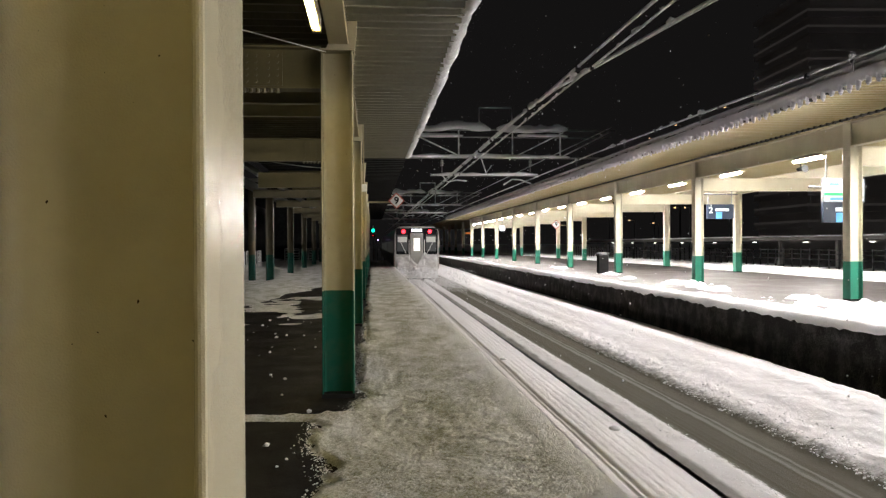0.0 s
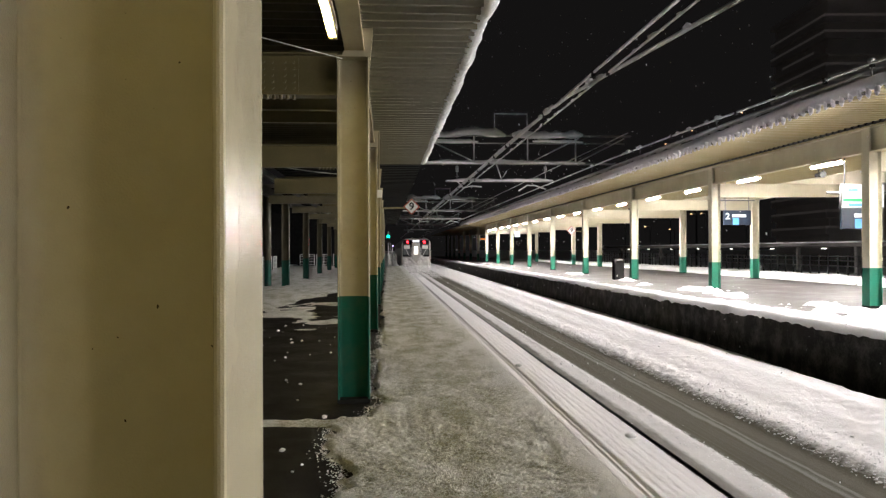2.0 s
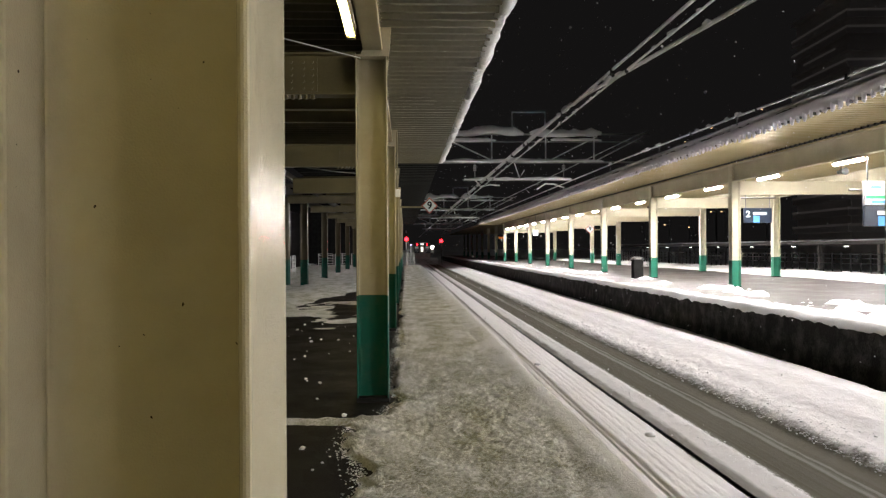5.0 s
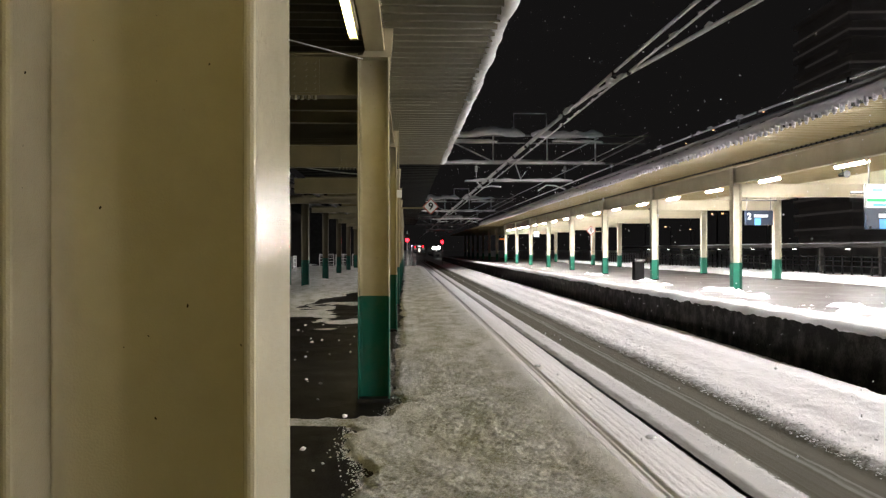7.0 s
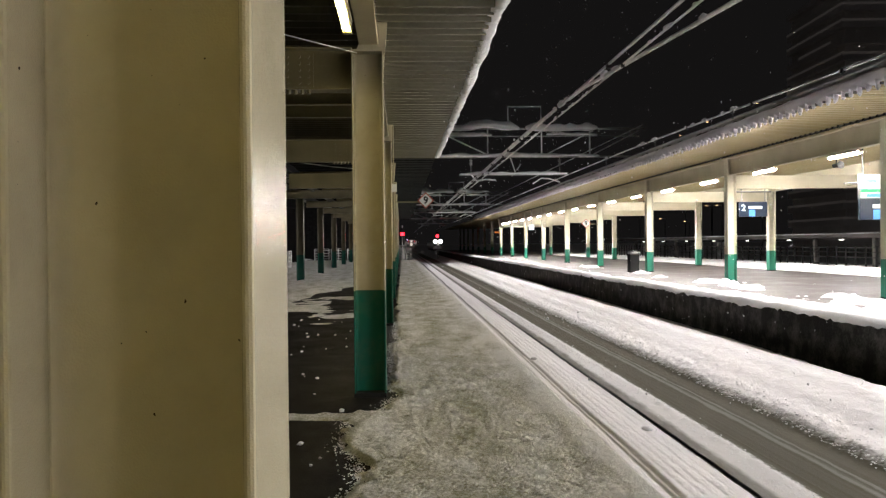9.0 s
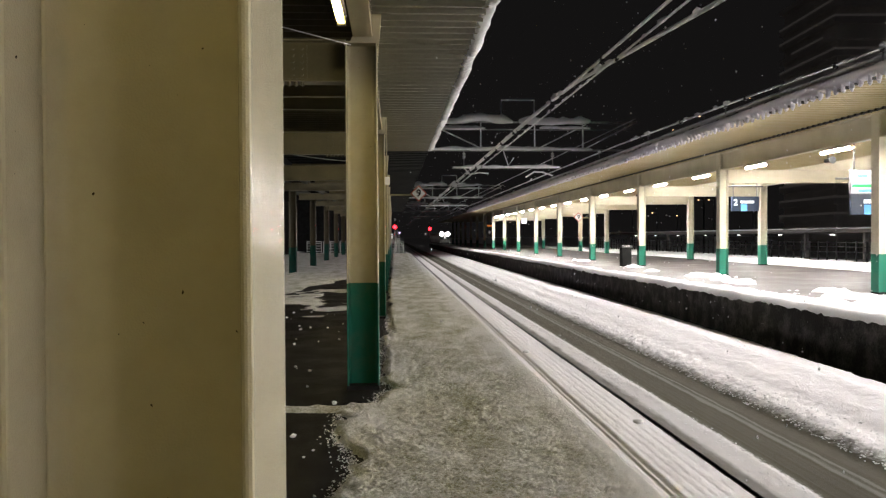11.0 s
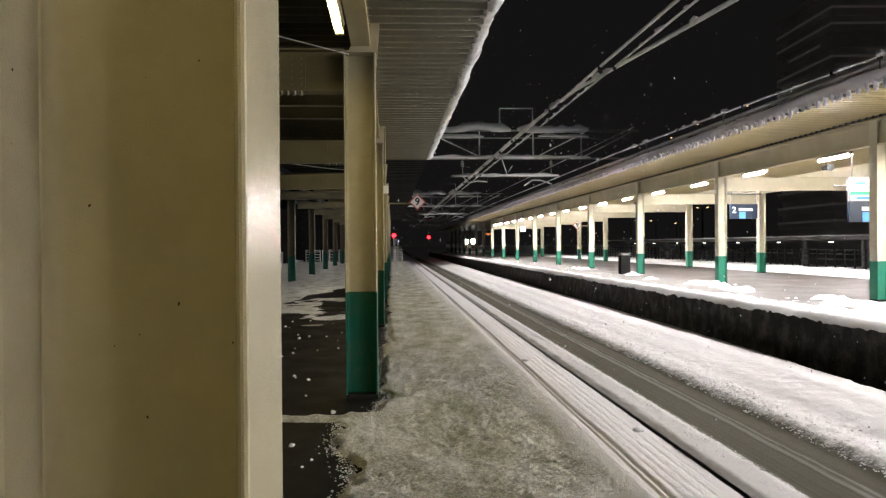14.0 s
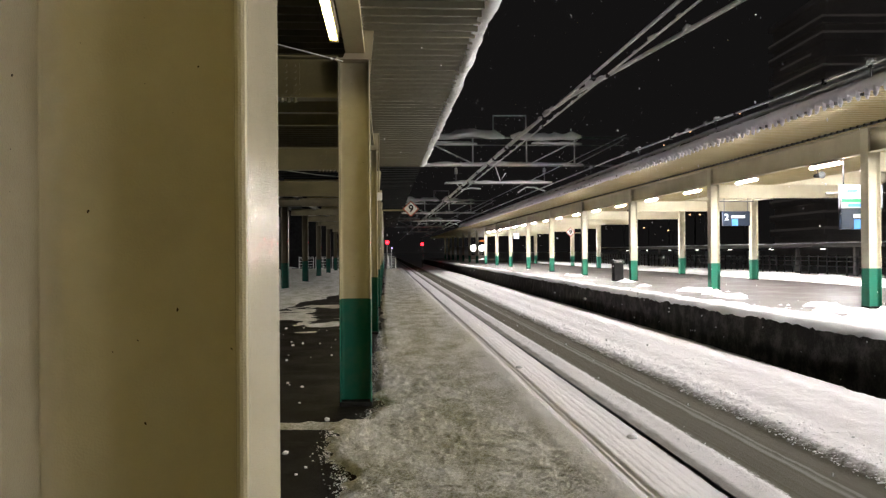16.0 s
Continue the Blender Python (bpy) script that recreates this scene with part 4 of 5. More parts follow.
def diamond(m, digit, arm, label):
    ob = empty("stop_marker", m, label, "sign")
    for name, s, y, mt in (("rim", 0.215, 0.0, m_orange), ("face", 0.175, -0.012, m_white)):
        bm = slab(-s, s, -0.008, 0.008, -s, s)
        bmesh.ops.rotate(bm, verts=bm.verts, cent=(0, 0, 0), matrix=Matrix.Rotation(radians(45), 3, "Y"))
        bmesh.ops.translate(bm, verts=bm.verts, vec=(0, y, 0))
        part(name, bm, mt, ob)
    text_on(digit, 0.36, pose(0, -0.024, 0, 90), m_black, ob)
    part("arm", slab(min(-arm, -0.2), max(-0.2, -arm), 0.01, 0.06, -0.075, -0.02), m_cream, ob)
    return ob


diamond(pose(0.90, 28.7, 3.08), "9", 1.28, "diamond-shaped white stop marker with a red rim")
diamond(pose(11.6, 49.1, 2.7), "9", -0.75, "diamond-shaped stop marker on a bracket")

om = empty("end_marker", pose(12.7, 107.7, 3.0), "small orange lit marker on a column arm", "sign")
part("arm", slab(-0.05, 0.75, -0.03, 0.03, -0.04, 0.04), m_cream_r, om)
part("panel", slab(0.15, 0.75, -0.06, -0.032, -0.1, 0.1, bevel=0.01), m_amber, om)

m_sign_w = glow("lit_sign_white", (0.80, 0.84, 0.88), 0.6)
m_sign_b = glow("lit_sign_blue", (0.12, 0.38, 0.80), 0.6)
m_sign_g = glow("lit_sign_green", (0.06, 0.55, 0.20), 0.5)
m_sign_d = surface("sign_navy", (0.03, 0.045, 0.08), (0.04, 0.055, 0.09), 3, 30, 0.3)


def name_board(m):
    ob = empty("station_board", m, "lit white station board with a green stripe hung from the beam", "sign")
    part("case", slab(-0.62, 0.62, -0.06, 0.06, -0.34, 0.34, bevel=0.01), m_grey, ob)
    part("panel", slab(-0.6, 0.6, -0.075, -0.062, -0.32, 0.32), m_sign_w, ob)
    part("stripe", slab(-0.6, 0.2, -0.083, -0.077, -0.16, -0.07), m_sign_g, ob)
    for i, (x, w, z) in enumerate(((-0.3, 0.3, 0.16), (0.15, 0.2, 0.16), (-0.2, 0.45, -0.25), (0.42, 0.15, 0.14))):
        part("lettering", slab(x - w / 2, x + w / 2, -0.083, -0.077, z - 0.04, z + 0.04), m_sign_b, ob)
    for s in (-1, 1):
        part("hanger", pipe((s * 0.5, 0, 0.34), (s * 0.5, 0, 1.8), 0.02, 8), m_black, ob)
    return ob


name_board(pose(13.35, 21.4, 2.98))


def guide_board(m, digit, label, top):
    ob = empty("guide_board", m, label, "sign")
    part("case", slab(-0.58, 0.58, -0.05, 0.05, -0.3, 0.3, bevel=0.01), m_sign_d, ob)
    text_on(digit, 0.36, pose(-0.42, -0.055, 0.05, 90), m_sign_w, ob) if digit else None
    part("lettering", slab(-0.22, 0.36, -0.058, -0.052, 0.02, 0.13), m_sign_w, ob)
    part("stripe", slab(-0.2, 0.06, -0.058, -0.052, -0.29, -0.02), m_sign_b, ob)
    for s in (-1, 1):
        part("hanger", pipe((s * 0.5, 0, 0.3), (s * 0.5, 0, top), 0.018, 8), m_grey, ob)
    part("crossbar", pipe((-1.0, 0, 0.72), (0.75, 0, 0.72), 0.03, 8), m_grey, ob)
    return ob


guide_board(pose(14.46, 31.8, 2.80), "2", "dark guide board with a white 2 and blue stripe", 1.95)
guide_board(pose(13.35, 21.45, 2.36), "", "dark guide board with white lettering and blue stripe", 0.29)


# ---- platform furniture ----
def loudspeaker(m):
    ob = empty("loudspeaker", m, "small dark horn loudspeaker under the canopy", "loudspeaker", "canopy loudspeakers")
    horn = part("horn", pipe((0, -0.14, 0), (0, 0.12, 0), 0.11, 14, 0.05), m_black, ob)
    part("driver", pipe((0, 0.12, 0), (0, 0.24, 0), 0.06, 12), m_black, horn)
    part("stem", pipe((0, 0.1, 0.03), (0, 0.1, 1.05), 0.015, 8), m_black, ob)
    return ob


sp = loudspeaker(pose(12.95, 22.8, 3.72))
for y in (20.9, 42.4, 62.0):
    copy_thing(sp, pose(13.3, y, 3.72))
hs = empty("hanging_sign", pose(12.3, 74.0, 2.98), "small white lit sign hung under the canopy", "sign")
part("panel", slab(-0.25, 0.25, -0.05, 0.05, -0.25, 0.25, bevel=0.01), m_sign_w, hs)
part("hanger", pipe((0, 0, 0.25), (0, 0, 1.85), 0.02, 8), m_grey, hs)
jb = empty("junction_box", pose(COL_X + 0.19, LEFT_Y[5] - 0.1, 2.55), "small white junction box on a column", "junction box")
part("cover", slab(-0.035, 0.06, -0.05, 0.05, -0.07, 0.07, bevel=0.008), m_white, jb)
part("conduit", pipe((0.0, 0, 0.07), (0.0, 0, 1.15), 0.012, 8), m_cream, jb)

def bin_box(m):
    ob = empty("litter_bin", m, "black litter bin on the island platform", "bin")
    part("body", slab(-0.24, 0.24, -0.24, 0.24, 0, 0.92, bevel=0.03), m_black, ob)
    part("lid", slab(-0.26, 0.26, -0.26, 0.26, 0.92, 1.06, bevel=0.03), m_dark, ob)
    part("slot", slab(-0.14, 0.14, -0.268, -0.262, 0.955, 1.02), m_grey, ob)
    return ob


bin_box(pose(11.5, 38.7, -0.01))


def signal(m, height, red_only, label):
    """A colour-light signal; in the head a shutter plate covers the lens that is out."""
    ob = empty("railway_signal", m, label, "signal")
    part("mast", pipe((0, 0, 0), (0, 0, height + 0.7), 0.06, 10), m_grey, ob)
    head = part("head", slab(-0.24, 0.24, -0.1, 0.1, height - 0.45, height + 0.45, bevel=0.04), m_black, ob)
    # lens disc larger than life, the extra size standing for glare
    part("red_lens", pipe((0, -0.10, height - 0.16), (0, -0.125, height - 0.16), 0.27 if red_only else 0.20, 16), m_red, head)
    for zz in ((-0.16,) if red_only else (-0.16, 0.2)):
        bm = bmesh.new()
        for a in range(9):
            u0, u1 = radians(20 * a), radians(20 * a + 20)
            rod(bm, (0.18 * math.cos(u0), -0.2, height + zz + 0.18 * math.sin(u0)), (0.18 * math.cos(u1), -0.2, height + zz + 0.18 * math.sin(u1)), 0.012, 5)
            rod(bm, (0.18 * math.cos(u0), -0.1, height + zz + 0.18 * math.sin(u0)), (0.18 * math.cos(u0), -0.2, height + zz + 0.18 * math.sin(u0)), 0.012, 5)
        part("hood", bm, m_black, head)
    shutter = None
    if not red_only:
        part("green_lens", pipe((0, -0.10, height + 0.2), (0, -0.125, height + 0.2), 0.17, 16), m_green, head)
        shutter = part("shutter", slab(-0.2, 0.2, -0.145, -0.133, -0.186, 0.186, bevel=0.004), m_black, ob)
    part("ladder", pipe((0.2, 0, 0), (0.2, 0, height - 0.4), 0.02, 6), m_grey, ob)
    return ob, shutter


SIG_H = 3.9
sig, shutter = signal(pose(0.15, 80.0, -1.2), SIG_H, False, "railway colour-light signal on a mast")
signal(pose(6.0, 130.0, -1.3), 4.3, True, "railway signal on a mast showing red")
sh = empty("shunt_signal", pose(0.55, 79.0, -1.2), "small shunting signal with a violet lamp", "signal")
part("post", pipe((0, 0, 0), (0, 0, 3.1), 0.04, 8), m_grey, sh)
part("head", slab(-0.16, 0.16, -0.08, 0.08, 3.0, 3.3, bevel=0.02), m_black, sh)
part("lamp", pipe((0.06, -0.08, 3.15), (0.06, -0.1, 3.15), 0.05, 10), m_violet, sh)


def railing(m, w, label):
    ob = empty("end_railing", m, label, "railing", "platform end railings")
    for x in (0, w / 2, w):
        part("post", pipe((x, 0, 0), (x, 0, 1.15), 0.03, 8), m_white, ob)
    for z in (0.25, 0.5, 0.75, 1.0, 1.15):
        part("bar", pipe((0, 0, z), (w, 0, z), 0.022, 8), m_white, ob)
    return ob


ra = railing(pose(-0.4, PLATFORM_END - 1.0, -0.02), 1.3, "white painted steel railing at the platform end")
for i in range(5):
    copy_thing(ra, pose(-1.9 - 1.5 * i, PLATFORM_END - 1.0, -0.02))
for i in range(9):
    copy_thing(ra, pose(-7.0, 32.0 + 2.2 * i, -0.02, 0, 0, 90))

# slack cable and conduit under the left roof
ca = empty("roof_cable", pose(0, 0, 0), "thin white cable strung below the roof", "cable")
part("strand", sweep([(-1.9 + 0.36 * i, 6.4 + 0.2 * i, 3.43 - 0.045 * i) for i in range(5)] + [(-0.44, 7.88, 3.40)], 0.005), m_white, ca)
ca = empty("roof_cable", pose(0, 0, 0), "thin white cable strung below the girders", "cable")
part("strand", sweep([(-3.0, 15.4, 3.22), (-1.97, 15.3, 3.09), (-1.3, 15.2, 2.99), (COL_X - 0.12, LEFT_Y[5] + 0.1, 2.9)], 0.008), m_white, ca)

# black block added beyond the platform end to darken the view under the roof
dk = empty("dark_backdrop", pose(-22.0, PLATFORM_END + 14.0, -1.62), "added black block that hides the sky beyond the platform end", "building")
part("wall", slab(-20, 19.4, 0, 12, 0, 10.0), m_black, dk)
part("roof", slab(-20.5, 19.8, -0.5, 12.5, 10.0, 10.4, bevel=0.05), m_shade, dk)

# ---- beyond the island platform ----
fp = empty("far_shelter", pose(36.0, 20, -1.62), "dark low shelter beyond the tracks with a few lights", "building")
part("roof", slab(0, 10, 0, 110, 3.3, 3.6, bevel=0.05), m_shade, fp)
part("platform", slab(-1, 12, 0, 110, 0, 0.4), m_shade, fp)
part("roof_snow", slab(-0.06, 9.5, 0.3, 109.7, 3.604, 3.72, bevel=0.03), m_snow, fp, "snow on the shelter roof")
part("platform_snow", slab(-0.98, 0.8, 0.3, 109.7, 0.404, 0.5, bevel=0.03), m_snow, fp, "snow along the platform edge")
for i in range(12):
    part("post", slab(1.0, 1.3, 4 + 9 * i, 4.3 + 9 * i, 0.4, 3.3), m_shade, fp)
for i in range(11):
    part("light", slab(0.7, 0.85, 8 + 9 * i, 8.5 + 9 * i, 3.12, 3.18), m_white_l, fp)


def fence_panel(m):
    ob = empty("lineside_fence", m, "dark steel lineside fence panel", "fence", "fence along the outer track")
    for k in range(6):
        part("post", slab(-0.035, 0.035, k * 1.0 - 0.035, k * 1.0 + 0.035, 0, 2.75), m_black, ob)
    for z in (1.7, 2.1, 2.4, 2.65):
        part("rail", slab(-0.02, 0.02, -0.04, 5.96, z, z + 0.05), m_black, ob)
    return ob


fe = fence_panel(pose(26.0, 20, -1.62))
for i in range(1, 14):
    copy_thing(fe, pose(26.0, 20 + 6 * i, -1.62))


def tower(m, w, d, top, floors, storey, label):
    """A block with open galleries on two sides, each with a pale parapet and a dim glowing strip for its snowy rail."""
    ob = empty("apartment_block", m, label, "building")
    part("wall", slab(0, w, 0, d, 0, top + 3.2), m_building, ob)
    for f in range(floors):
        z = top - storey * f
        part("balcony", slab(-1.0, w, -1.0, 0, z - 1.2, z - 0.12), m_building, ob)
        part("side_balcony", slab(-1.0, 0, 0, d, z - 1.2, z - 0.12), m_building, ob)
        lit = ((0, 1.0, 1.0), (0, 1.0, 1.0), (0.15, 0.75, 0.0), (0, 1.0, 0.4))[f % 4]
        part("side_rail_glow", slab(-1.06, -1.02, d * lit[0] - (1.0 if lit[0] == 0 else 0), d * lit[1], z - 0.12, z + 0.32), m_dim, ob, "dim glowing strip for the pale snowy balcony rail")
        if lit[2]:
            part("rail_glow", slab(-1.02, w * lit[2], -1.06, -1.02, z - 0.12, z + 0.32), m_dim, ob, "dim glowing strip for the pale snowy balcony rail")
    part("parapet", slab(-1.1, w, -1.1, d, top + 3.2, top + 4.2), m_building, ob)
    return ob


tower(pose(81.4, 140.6, -1.6, 0, 0, -3.5), 26, 22.5, 46.0, 14, 3.0, "dark apartment block beyond the station")


def lamp_post(m, h, label):
    ob = empty("yard_lamp", m, label, "lamp post", "yard lamps")
    part("pole", pipe((0, 0, 0), (0, 0, h), 0.12, 8, 0.07), m_dark, ob)
    part("arm", pipe((0, 0, h), (-0.8, 0, h + 0.1), 0.05, 8), m_dark, ob)
    part("lamp", slab(-1.0, -0.75, -0.1, 0.1, h - 0.02, h + 0.1, bevel=0.03), m_warm, ob)
    return ob


for x, y, h in ((70.1, 150, 29.7), (60.2, 150, 26.1), (54.9, 150, 23.5), (56.0, 140, 9.5), (52.0, 140, 6.7), (47.5, 140, 7.2), (62.0, 150, 10.0), (46.0, 150, 10.5)):
    lamp_post(pose(x, y, -1.6), h, "tall yard lamp glowing orange in the snowfall")


# ---- trains ----
def rounded_section(w, h, r, n=5):
    """Outline of a car body, from the floor up: flat sides, rounded shoulders."""
    pts = [(-w / 2, 0.0), (-w / 2, h - r)]
    pts += [(-w / 2 + r - r * math.cos(radians(90 * i / n)), h - r + r * math.sin(radians(90 * i / n))) for i in range(1, n + 1)]
    return pts + [(-x, z) for x, z in reversed(pts)]


def train(name, m, lamps_mat, label, head, cars):
    """Cars along +y; the visible end is at y = 0 and faces -y."""
    ob = empty(name, m, label, "train")
    w, h, z0 = 3.0, 2.80, 0.95
    for c in range(cars):
        y0, y1 = 0.0 + 20.3 * c, 19.8 + 20.3 * c
        bm = bmesh.new()
        sec = rounded_section(w, h, 0.52)
        rings = []
        for yy, s in ((y0, 0.93), (y0 + 0.12, 0.98), (y0 + 0.4, 1.0), (y1, 1.0)):
            rings.append([bm.verts.new((x * s, yy, z0 + z * (0.985 if s < 0.95 else 1.0))) for x, z in sec])
        for a, b in zip(rings[:-1], rings[1:]):
            for i in range(len(sec)):
                j = (i + 1) % len(sec)
                bm.faces.new((a[i], a[j], b[j], b[i]))
        bm.faces.new(rings[0])
        bm.faces.new(rings[-1][::-1])
        bmesh.ops.recalc_face_normals(bm, faces=bm.faces)
        part("body", bm, m_body, ob)
        part("underframe", slab(-1.25, 1.25, y0 + 1.0, y1 - 1.0, 0.35, z0, bevel=0.03), m_dark, ob)
        part("roof_unit", slab(-0.9, 0.9, y0 + 7, y0 + 11, z0 + h - 0.03, z0 + h + 0.1, bevel=0.05), m_grey, ob)
        for by in (y0 + 3.2, y1 - 3.2):
            for wy in (-1.05, 1.05):
                for s in (-1, 1):
                    part("wheel", pipe((s * 0.47, by + wy, 0.43), (s * 0.6, by + wy, 0.43), 0.43, 16), m_dark, ob)
        for k in range(6):
            for s in (-1, 1):
                part("side_window", slab(s * w / 2 - 0.012, s * w / 2 + 0.012, y0 + 2.4 + 2.8 * k, y0 + 4.2 + 2.8 * k, z0 + 1.0, z0 + 1.85, bevel=0.01), m_side, ob)
    part("end_frame", slab(-1.34, 1.34, -0.03, 0.02, z0 + 0.95, z0 + 2.66, bevel=0.09), m_glass, ob, "black glazed end panel")
    door = part("end_door", slab(-0.42, 0.42, -0.10, 0.0, z0 + 0.05, z0 + 2.34, bevel=0.04), m_body, ob, "gangway door in the car end")
    part("door_window", slab(-0.19, 0.19, -0.115, -0.103, z0 + 1.2, z0 + 2.0, bevel=0.004), m_lit, door)
    for s in (-1, 1):
        part("door_rail", pipe((s * 0.50, -0.10, z0 + 0.1), (s * 0.50, -0.10, z0 + 1.9), 0.025, 8), m_white, ob)
        part("windscreen", slab(s * 0.93 - 0.34, s * 0.93 + 0.34, -0.05, -0.035, z0 + 1.15, z0 + 2.22, bevel=0.004), m_dimlit, ob)
        # glowing plate added for the whitish light in the windscreen
        part("screen_smear", slab(s * 0.93 - 0.30, s * 0.93 + 0.30, -0.062, -0.053, z0 + 1.75, z0 + 2.1, bevel=0.003), m_smear, ob, "glowing pale patch added for the bright smear in the windscreen")
        part("wiper", pipe((s * 0.7, -0.075, z0 + 1.05), (s * 1.05, -0.075, z0 + 1.75), 0.018, 6), m_white, ob)
        # headlamp discs oversized so that they cover their own glare
        part("lamp", pipe((s * 0.86, -0.03, z0 + 2.44), (s * 0.86, -0.075, z0 + 2.44), 0.12 if not head else 0.60, 16), lamps_mat, ob)
        part("side_post", slab(s * 1.40 - 0.05, s * 1.40 + 0.05, -0.05, 0.1, z0, z0 + 2.35, bevel=0.02), m_body, ob)
        part("side_stripe", slab(s * 1.455 - 0.012, s * 1.455 + 0.012, -0.03, 0.3, z0 + 0.25, z0 + 1.0, bevel=0.004), m_orange, ob, "orange stripe at the corner")
    part("display", slab(-0.34, 0.34, -0.09, -0.075, z0 + 2.43, z0 + 2.61, bevel=0.004), m_disp, ob, "lit destination display")
    part("coupler", slab(-0.13, 0.13, -0.55, 0.1, 0.62, 0.88, bevel=0.03), m_dark, ob)
    part("skirt", slab(-1.25, 1.25, -0.12, 0.05, 0.28, z0 + 0.02, bevel=0.04), m_dark, ob)
    if not head:
        # a smooth crust packed on the lower half of the car end, ragged at its top
        U, V = np.meshgrid(np.linspace(-1, 1, 61), np.linspace(0, 1, 31), indexing="ij")
        top = 1.85 + 0.35 * rough_noise(U[:, :1] * 3, U[:, :1] * 0, 0.7, 4, 91) - 0.35 * np.exp(-(U[:, :1] / 0.16) ** 2)
        x, z = U * 1.38, 0.35 + V * (top - 0.35)
        thick = 0.13 + 0.16 * rough_noise(x, z, 0.5, 4, 95) + 0.10 * np.exp(-((z - 0.95) / 0.25) ** 2)
        y = -0.04 - np.maximum(thick, 0.0) * np.clip((1 - V) * 5, 0, 1) * np.clip((1 - np.abs(U)) * 9, 0.1, 1)
        k = 31
        me = bpy.data.meshes.new("snow_crust")
        me.from_pydata(np.stack([x, y, z], -1).reshape(-1, 3).tolist(), [], [(a * k + c, (a + 1) * k + c, (a + 1) * k + c + 1, a * k + c + 1) for a in range(60) for c in range(k - 1)])
        me.polygons.foreach_set("use_smooth", [True] * len(me.polygons))
        me.materials.append(m_slush)
        crust = tagged(new("snow_crust", me), "snow packed on the car end")
        crust.parent = ob
        bm = bmesh.new()
        rng = random.Random(77)
        for s, px, pz in ((0.26, 0.0, 0.75), (0.20, 0.12, 0.5), (0.17, -0.14, 0.95), (0.15, 0.3, 0.9), (0.13, -0.32, 0.7)):
            r = bmesh.ops.create_icosphere(bm, subdivisions=2, radius=1.0)
            for v in r["verts"]:
                v.co = Vector((px + v.co.x * s, -0.4 + v.co.y * 0.3, pz + v.co.z * s * 1.2)) + Vector((rng.uniform(-0.02, 0.02), 0, rng.uniform(-0.02, 0.02)))
        part("coupler_snow", bm, m_slush, ob, "snow packed on the coupler", smooth=True)
    return ob


m_lit = glow("lit_saloon", (1.0, 0.97, 0.88), 1.6)
m_side = glow("frosted_window", (0.5, 0.5, 0.46), 0.05)
m_dimlit = glow("dim_cab", (0.05, 0.055, 0.055), 0.3)
m_smear = glow("screen_smear_glow", (0.5, 0.5, 0.47), 0.25)
m_slush = surface("packed_snow", (0.62, 0.61, 0.60), (0.42, 0.41, 0.40), 3.0, 25, 0.85, bump=0.4, spec=0.1)
m_disp = glow("destination_display", (0.9, 0.95, 1.0), 1.6)
RAIL_Z = -1.06
away = train("departing_train", pose(2.92, 51.6, RAIL_Z), m_red, "snow-caked commuter train leaving with red tail lamps", False, 3)
coming = train("arriving_train", pose(15.5, 400, RAIL_Z), m_head, "arriving train with bright white headlamps", True, 3)


def flakes(name, label, count, lo, hi, size, seed):
    """Loose flakes, each a tiny rough crystal."""
    rng = np.random.RandomState(seed)
    c = rng.uniform(lo, hi, (count, 3))
    s = size * rng.uniform(0.5, 1.3, (count, 1, 1))
    octa = np.array([(1, 0, 0), (-1, 0, 0), (0, 1, 0), (0, -1, 0), (0, 0, 1.3), (0, 0, -1.3)])
    v = (c[:, None, :] + octa[None] * s * rng.uniform(0.6, 1.2, (count, 6, 1))).reshape(-1, 3)
    f = np.array([(0, 2, 4), (2, 1, 4), (1, 3, 4), (3, 0, 4), (2, 0, 5), (1, 2, 5), (3, 1, 5), (0, 3, 5)])
    f = (f[None] + 6 * np.arange(count)[:, None, None]).reshape(-1, 3)
    me = bpy.data.meshes.new(name)
    me.from_pydata(v.tolist(), [], f.tolist())
    me.materials.append(m_snow)
    return tagged(new(name, me), label, "snow", kind="stuff")


fall_1 = flakes("snowfall", "snowflakes drifting down over the tracks", 2600, (1.4, 5, 0), (9.0, 45, 30), 0.011, 5)
fall_2 = flakes("snowfall", "snowflakes drifting down over the tracks", 2200, (1.4, 8, 0), (9.2, 60, 26), 0.013, 6)
spray = flakes("snow_spray", "powder snow whirled up behind the train", 14000, (-1.9, -10, 0), (2.6, 0.5, 1.1), 0.013, 7)


# loose granules along the frayed inner margin of the trodden strip
rng = np.random.RandomState(29)
gy = 3.4 + 12.0 * rng.rand(2600) ** 1.5
gx = snow_margin(gy) + 0.05 - np.abs(rng.normal(0, 0.055, 2600))
gs = rng.uniform(0.003, 0.0095, (2600, 1, 1))
octa = np.array([(1, 0, 0), (-1, 0, 0), (0, 1, 0), (0, -1, 0), (0, 0, 1.0), (0, 0, -1.0)])
gv = (np.stack([gx, gy, np.full(2600, -0.016)], -1)[:, None, :] + octa[None] * gs * rng.uniform(0.6, 1.3, (2600, 6, 1))).reshape(-1, 3)
gf = (np.array([(0, 2, 4), (2, 1, 4), (1, 3, 4), (3, 0, 4)])[None] + 6 * np.arange(2600)[:, None, None]).reshape(-1, 3)
me = bpy.data.meshes.new("snow_granules")
me.from_pydata(gv.tolist(), [], gf.tolist())
me.materials.append(m_snow)
tagged(new("snow_granules", me), "loose granules of snow along the edge of the wet asphalt", "snow", kind="stuff")

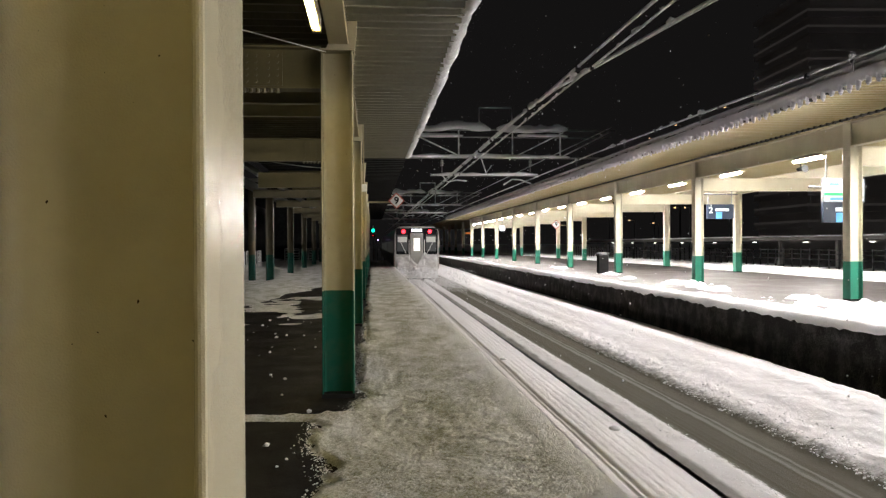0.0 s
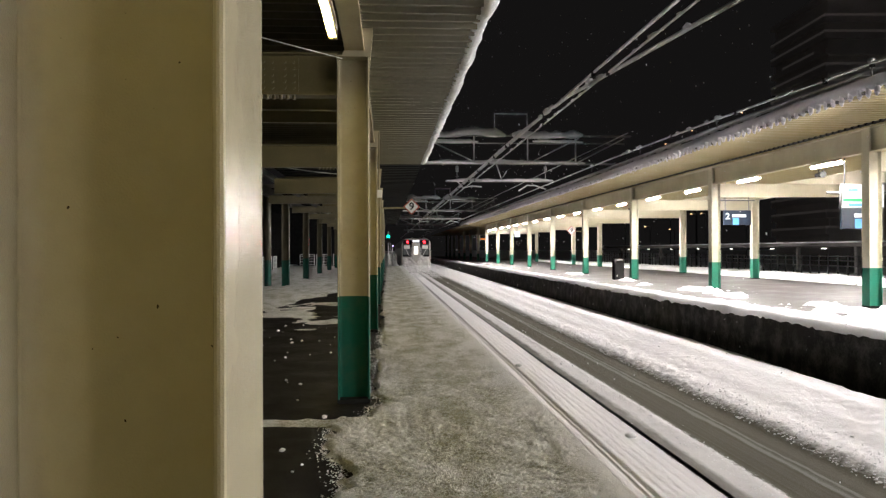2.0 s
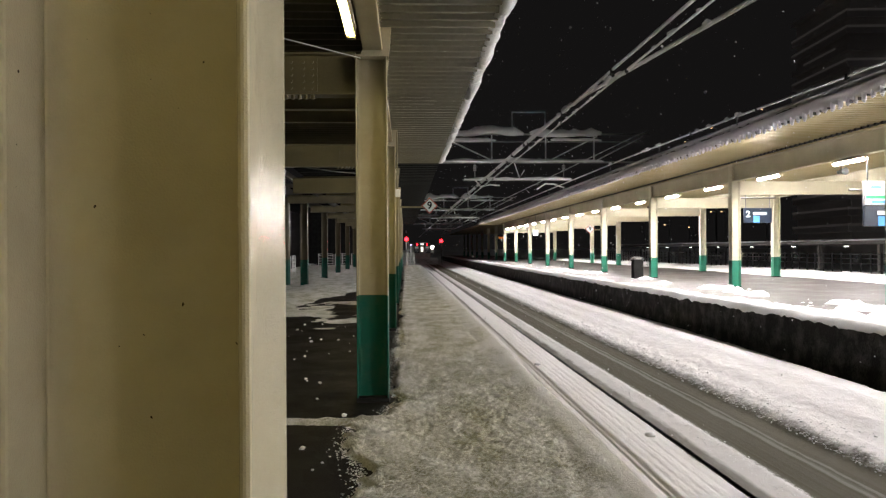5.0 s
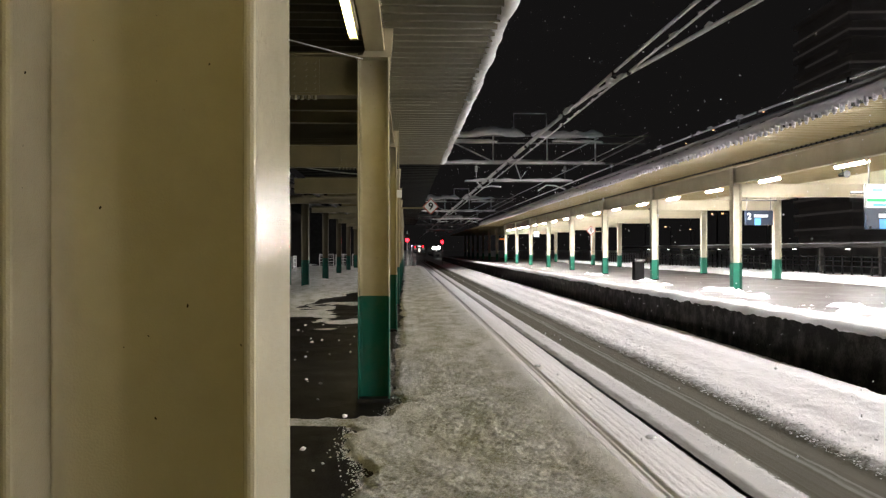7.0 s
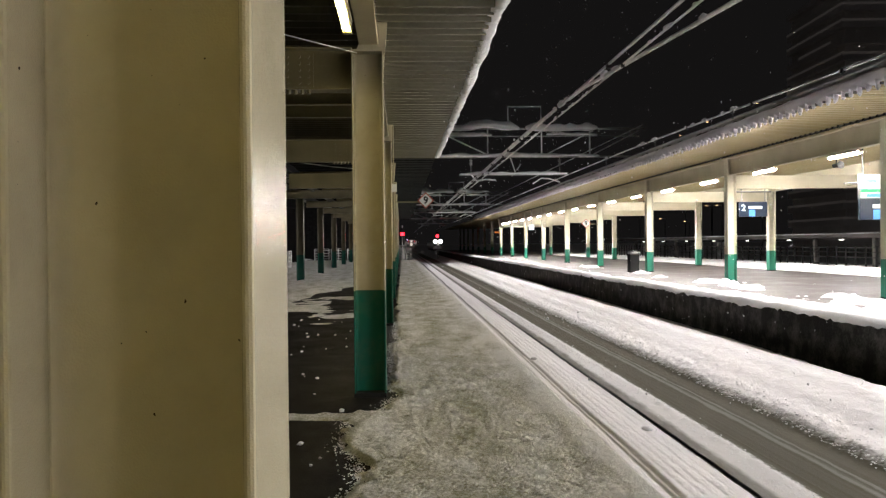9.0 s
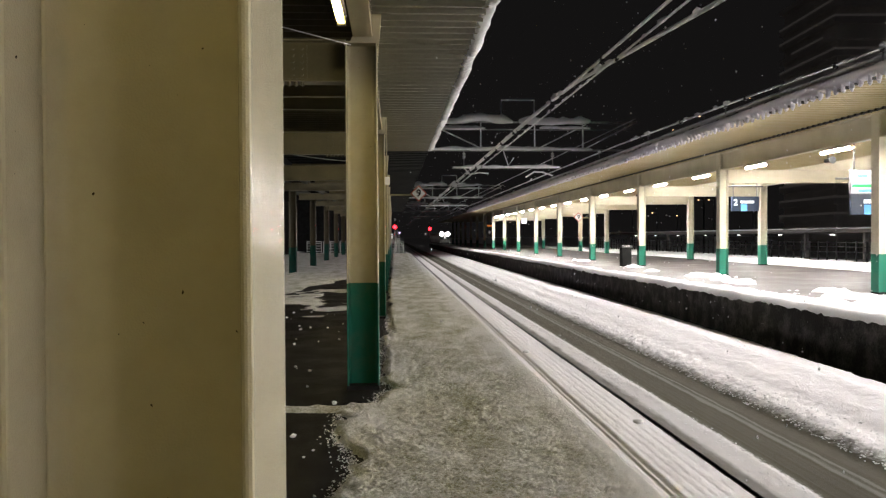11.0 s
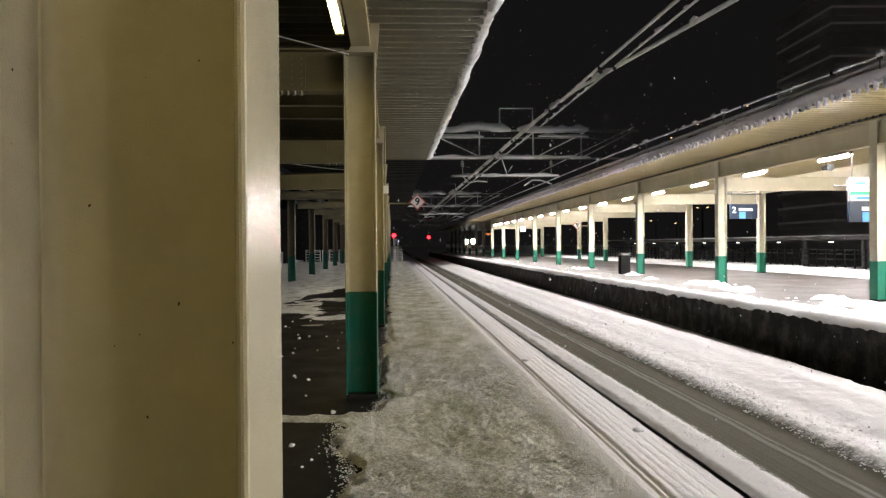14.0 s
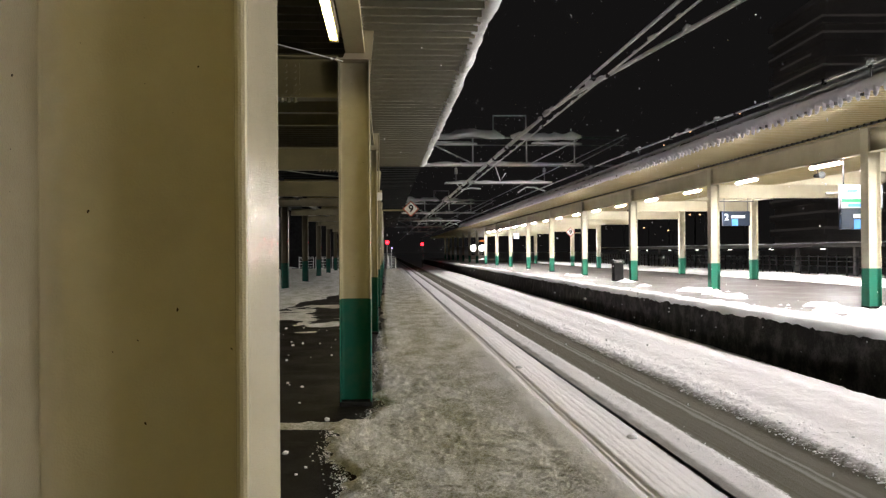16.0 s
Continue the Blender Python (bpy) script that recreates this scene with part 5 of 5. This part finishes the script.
# clods: on the wet asphalt and on the track snow
rng = random.Random(3)
bm = bmesh.new()
for k in range(90):
    x, y = rng.uniform(-2.6, -0.4), rng.uniform(3.2, 17)
    s = rng.uniform(0.008, 0.028) * (0.45 if y < 6 else 1.0)
    r = bmesh.ops.create_icosphere(bm, subdivisions=1, radius=s)
    for v in r["verts"]:
        v.co = Vector((x + v.co.x * rng.uniform(0.7, 1.5), y + v.co.y * rng.uniform(0.7, 1.5), -0.02 + s * 0.5 + v.co.z * 0.8))
tagged(part("snow_crumbs", bm, m_snow), "crumbs of snow scattered on wet asphalt", "snow", kind="stuff")
for x, y, s in ((2.85, 17.1, 0.06), (3.28, 10.5, 0.06)):
    bm = bmesh.new()
    bmesh.ops.create_icosphere(bm, subdivisions=2, radius=1.0)
    for v in bm.verts:
        v.co = Vector((v.co.x * s * 1.3, v.co.y * s * 1.2, v.co.z * s * 0.8)) * rng.uniform(0.85, 1.1)
    cl = part("snow_clod", bm, m_snow, smooth=True)
    cl.matrix_basis = pose(x, y, -1.02)
    tagged(cl, "small clod of snow lying between the rails", "snow clod", "clods on the track")


def motions():
    rows = ((0, 2.92, 51.6), (0.5, 2.95, 58.0), (1.0, 2.96, 64.8), (1.5, 2.96, 72.5), (2.0, 2.96, 80.5), (2.5, 2.96, 89.0), (3.0, 2.96, 98.0),
            (3.5, 2.96, 107.5), (4.0, 2.96, 117.5), (5.0, 3.0, 138), (6.5, 3.15, 171), (9.0, 3.1, 232), (10.0, 2.0, 258), (11.3, -1.5, 292), (13.0, -10.0, 340), (16.0, -28.0, 430))
    walk(away, [(t, pose(x, y, RAIL_Z)) for t, x, y in rows])
    walk(spray, [(t, pose(x, y, RAIL_Z)) for t, x, y in rows])
    rows = ((0, 13.3, 400), (2.0, 11.3, 366), (4.2, 10.3, 332), (6.3, 10.3, 300), (7.0, 11.2, 289), (8.0, 11.7, 274), (9.0, 12.1, 258),
            (11.5, 15.4, 219), (12.0, 15.9, 212), (13.0, 16.5, 198), (14.0, 18.1, 185), (15.0, 18.4, 173), (16.0, 18.9, 162))
    walk(coming, [(t, pose(x, y, RAIL_Z)) for t, x, y in rows])
    walk(shutter, [(t, pose(0, 0, SIG_H + z)) for t, z in ((0, -0.16), (3.2, -0.16), (3.3, 0.2), (16.0, 0.2))])
    walk(fall_1, [(t, pose(0.12 * t, -0.3 * t, -1.0 * t)) for t in (0, 8, 16)])
    walk(fall_2, [(t, pose(-0.1 * t, -0.2 * t, -0.85 * t)) for t in (0, 8, 16)])


motions()
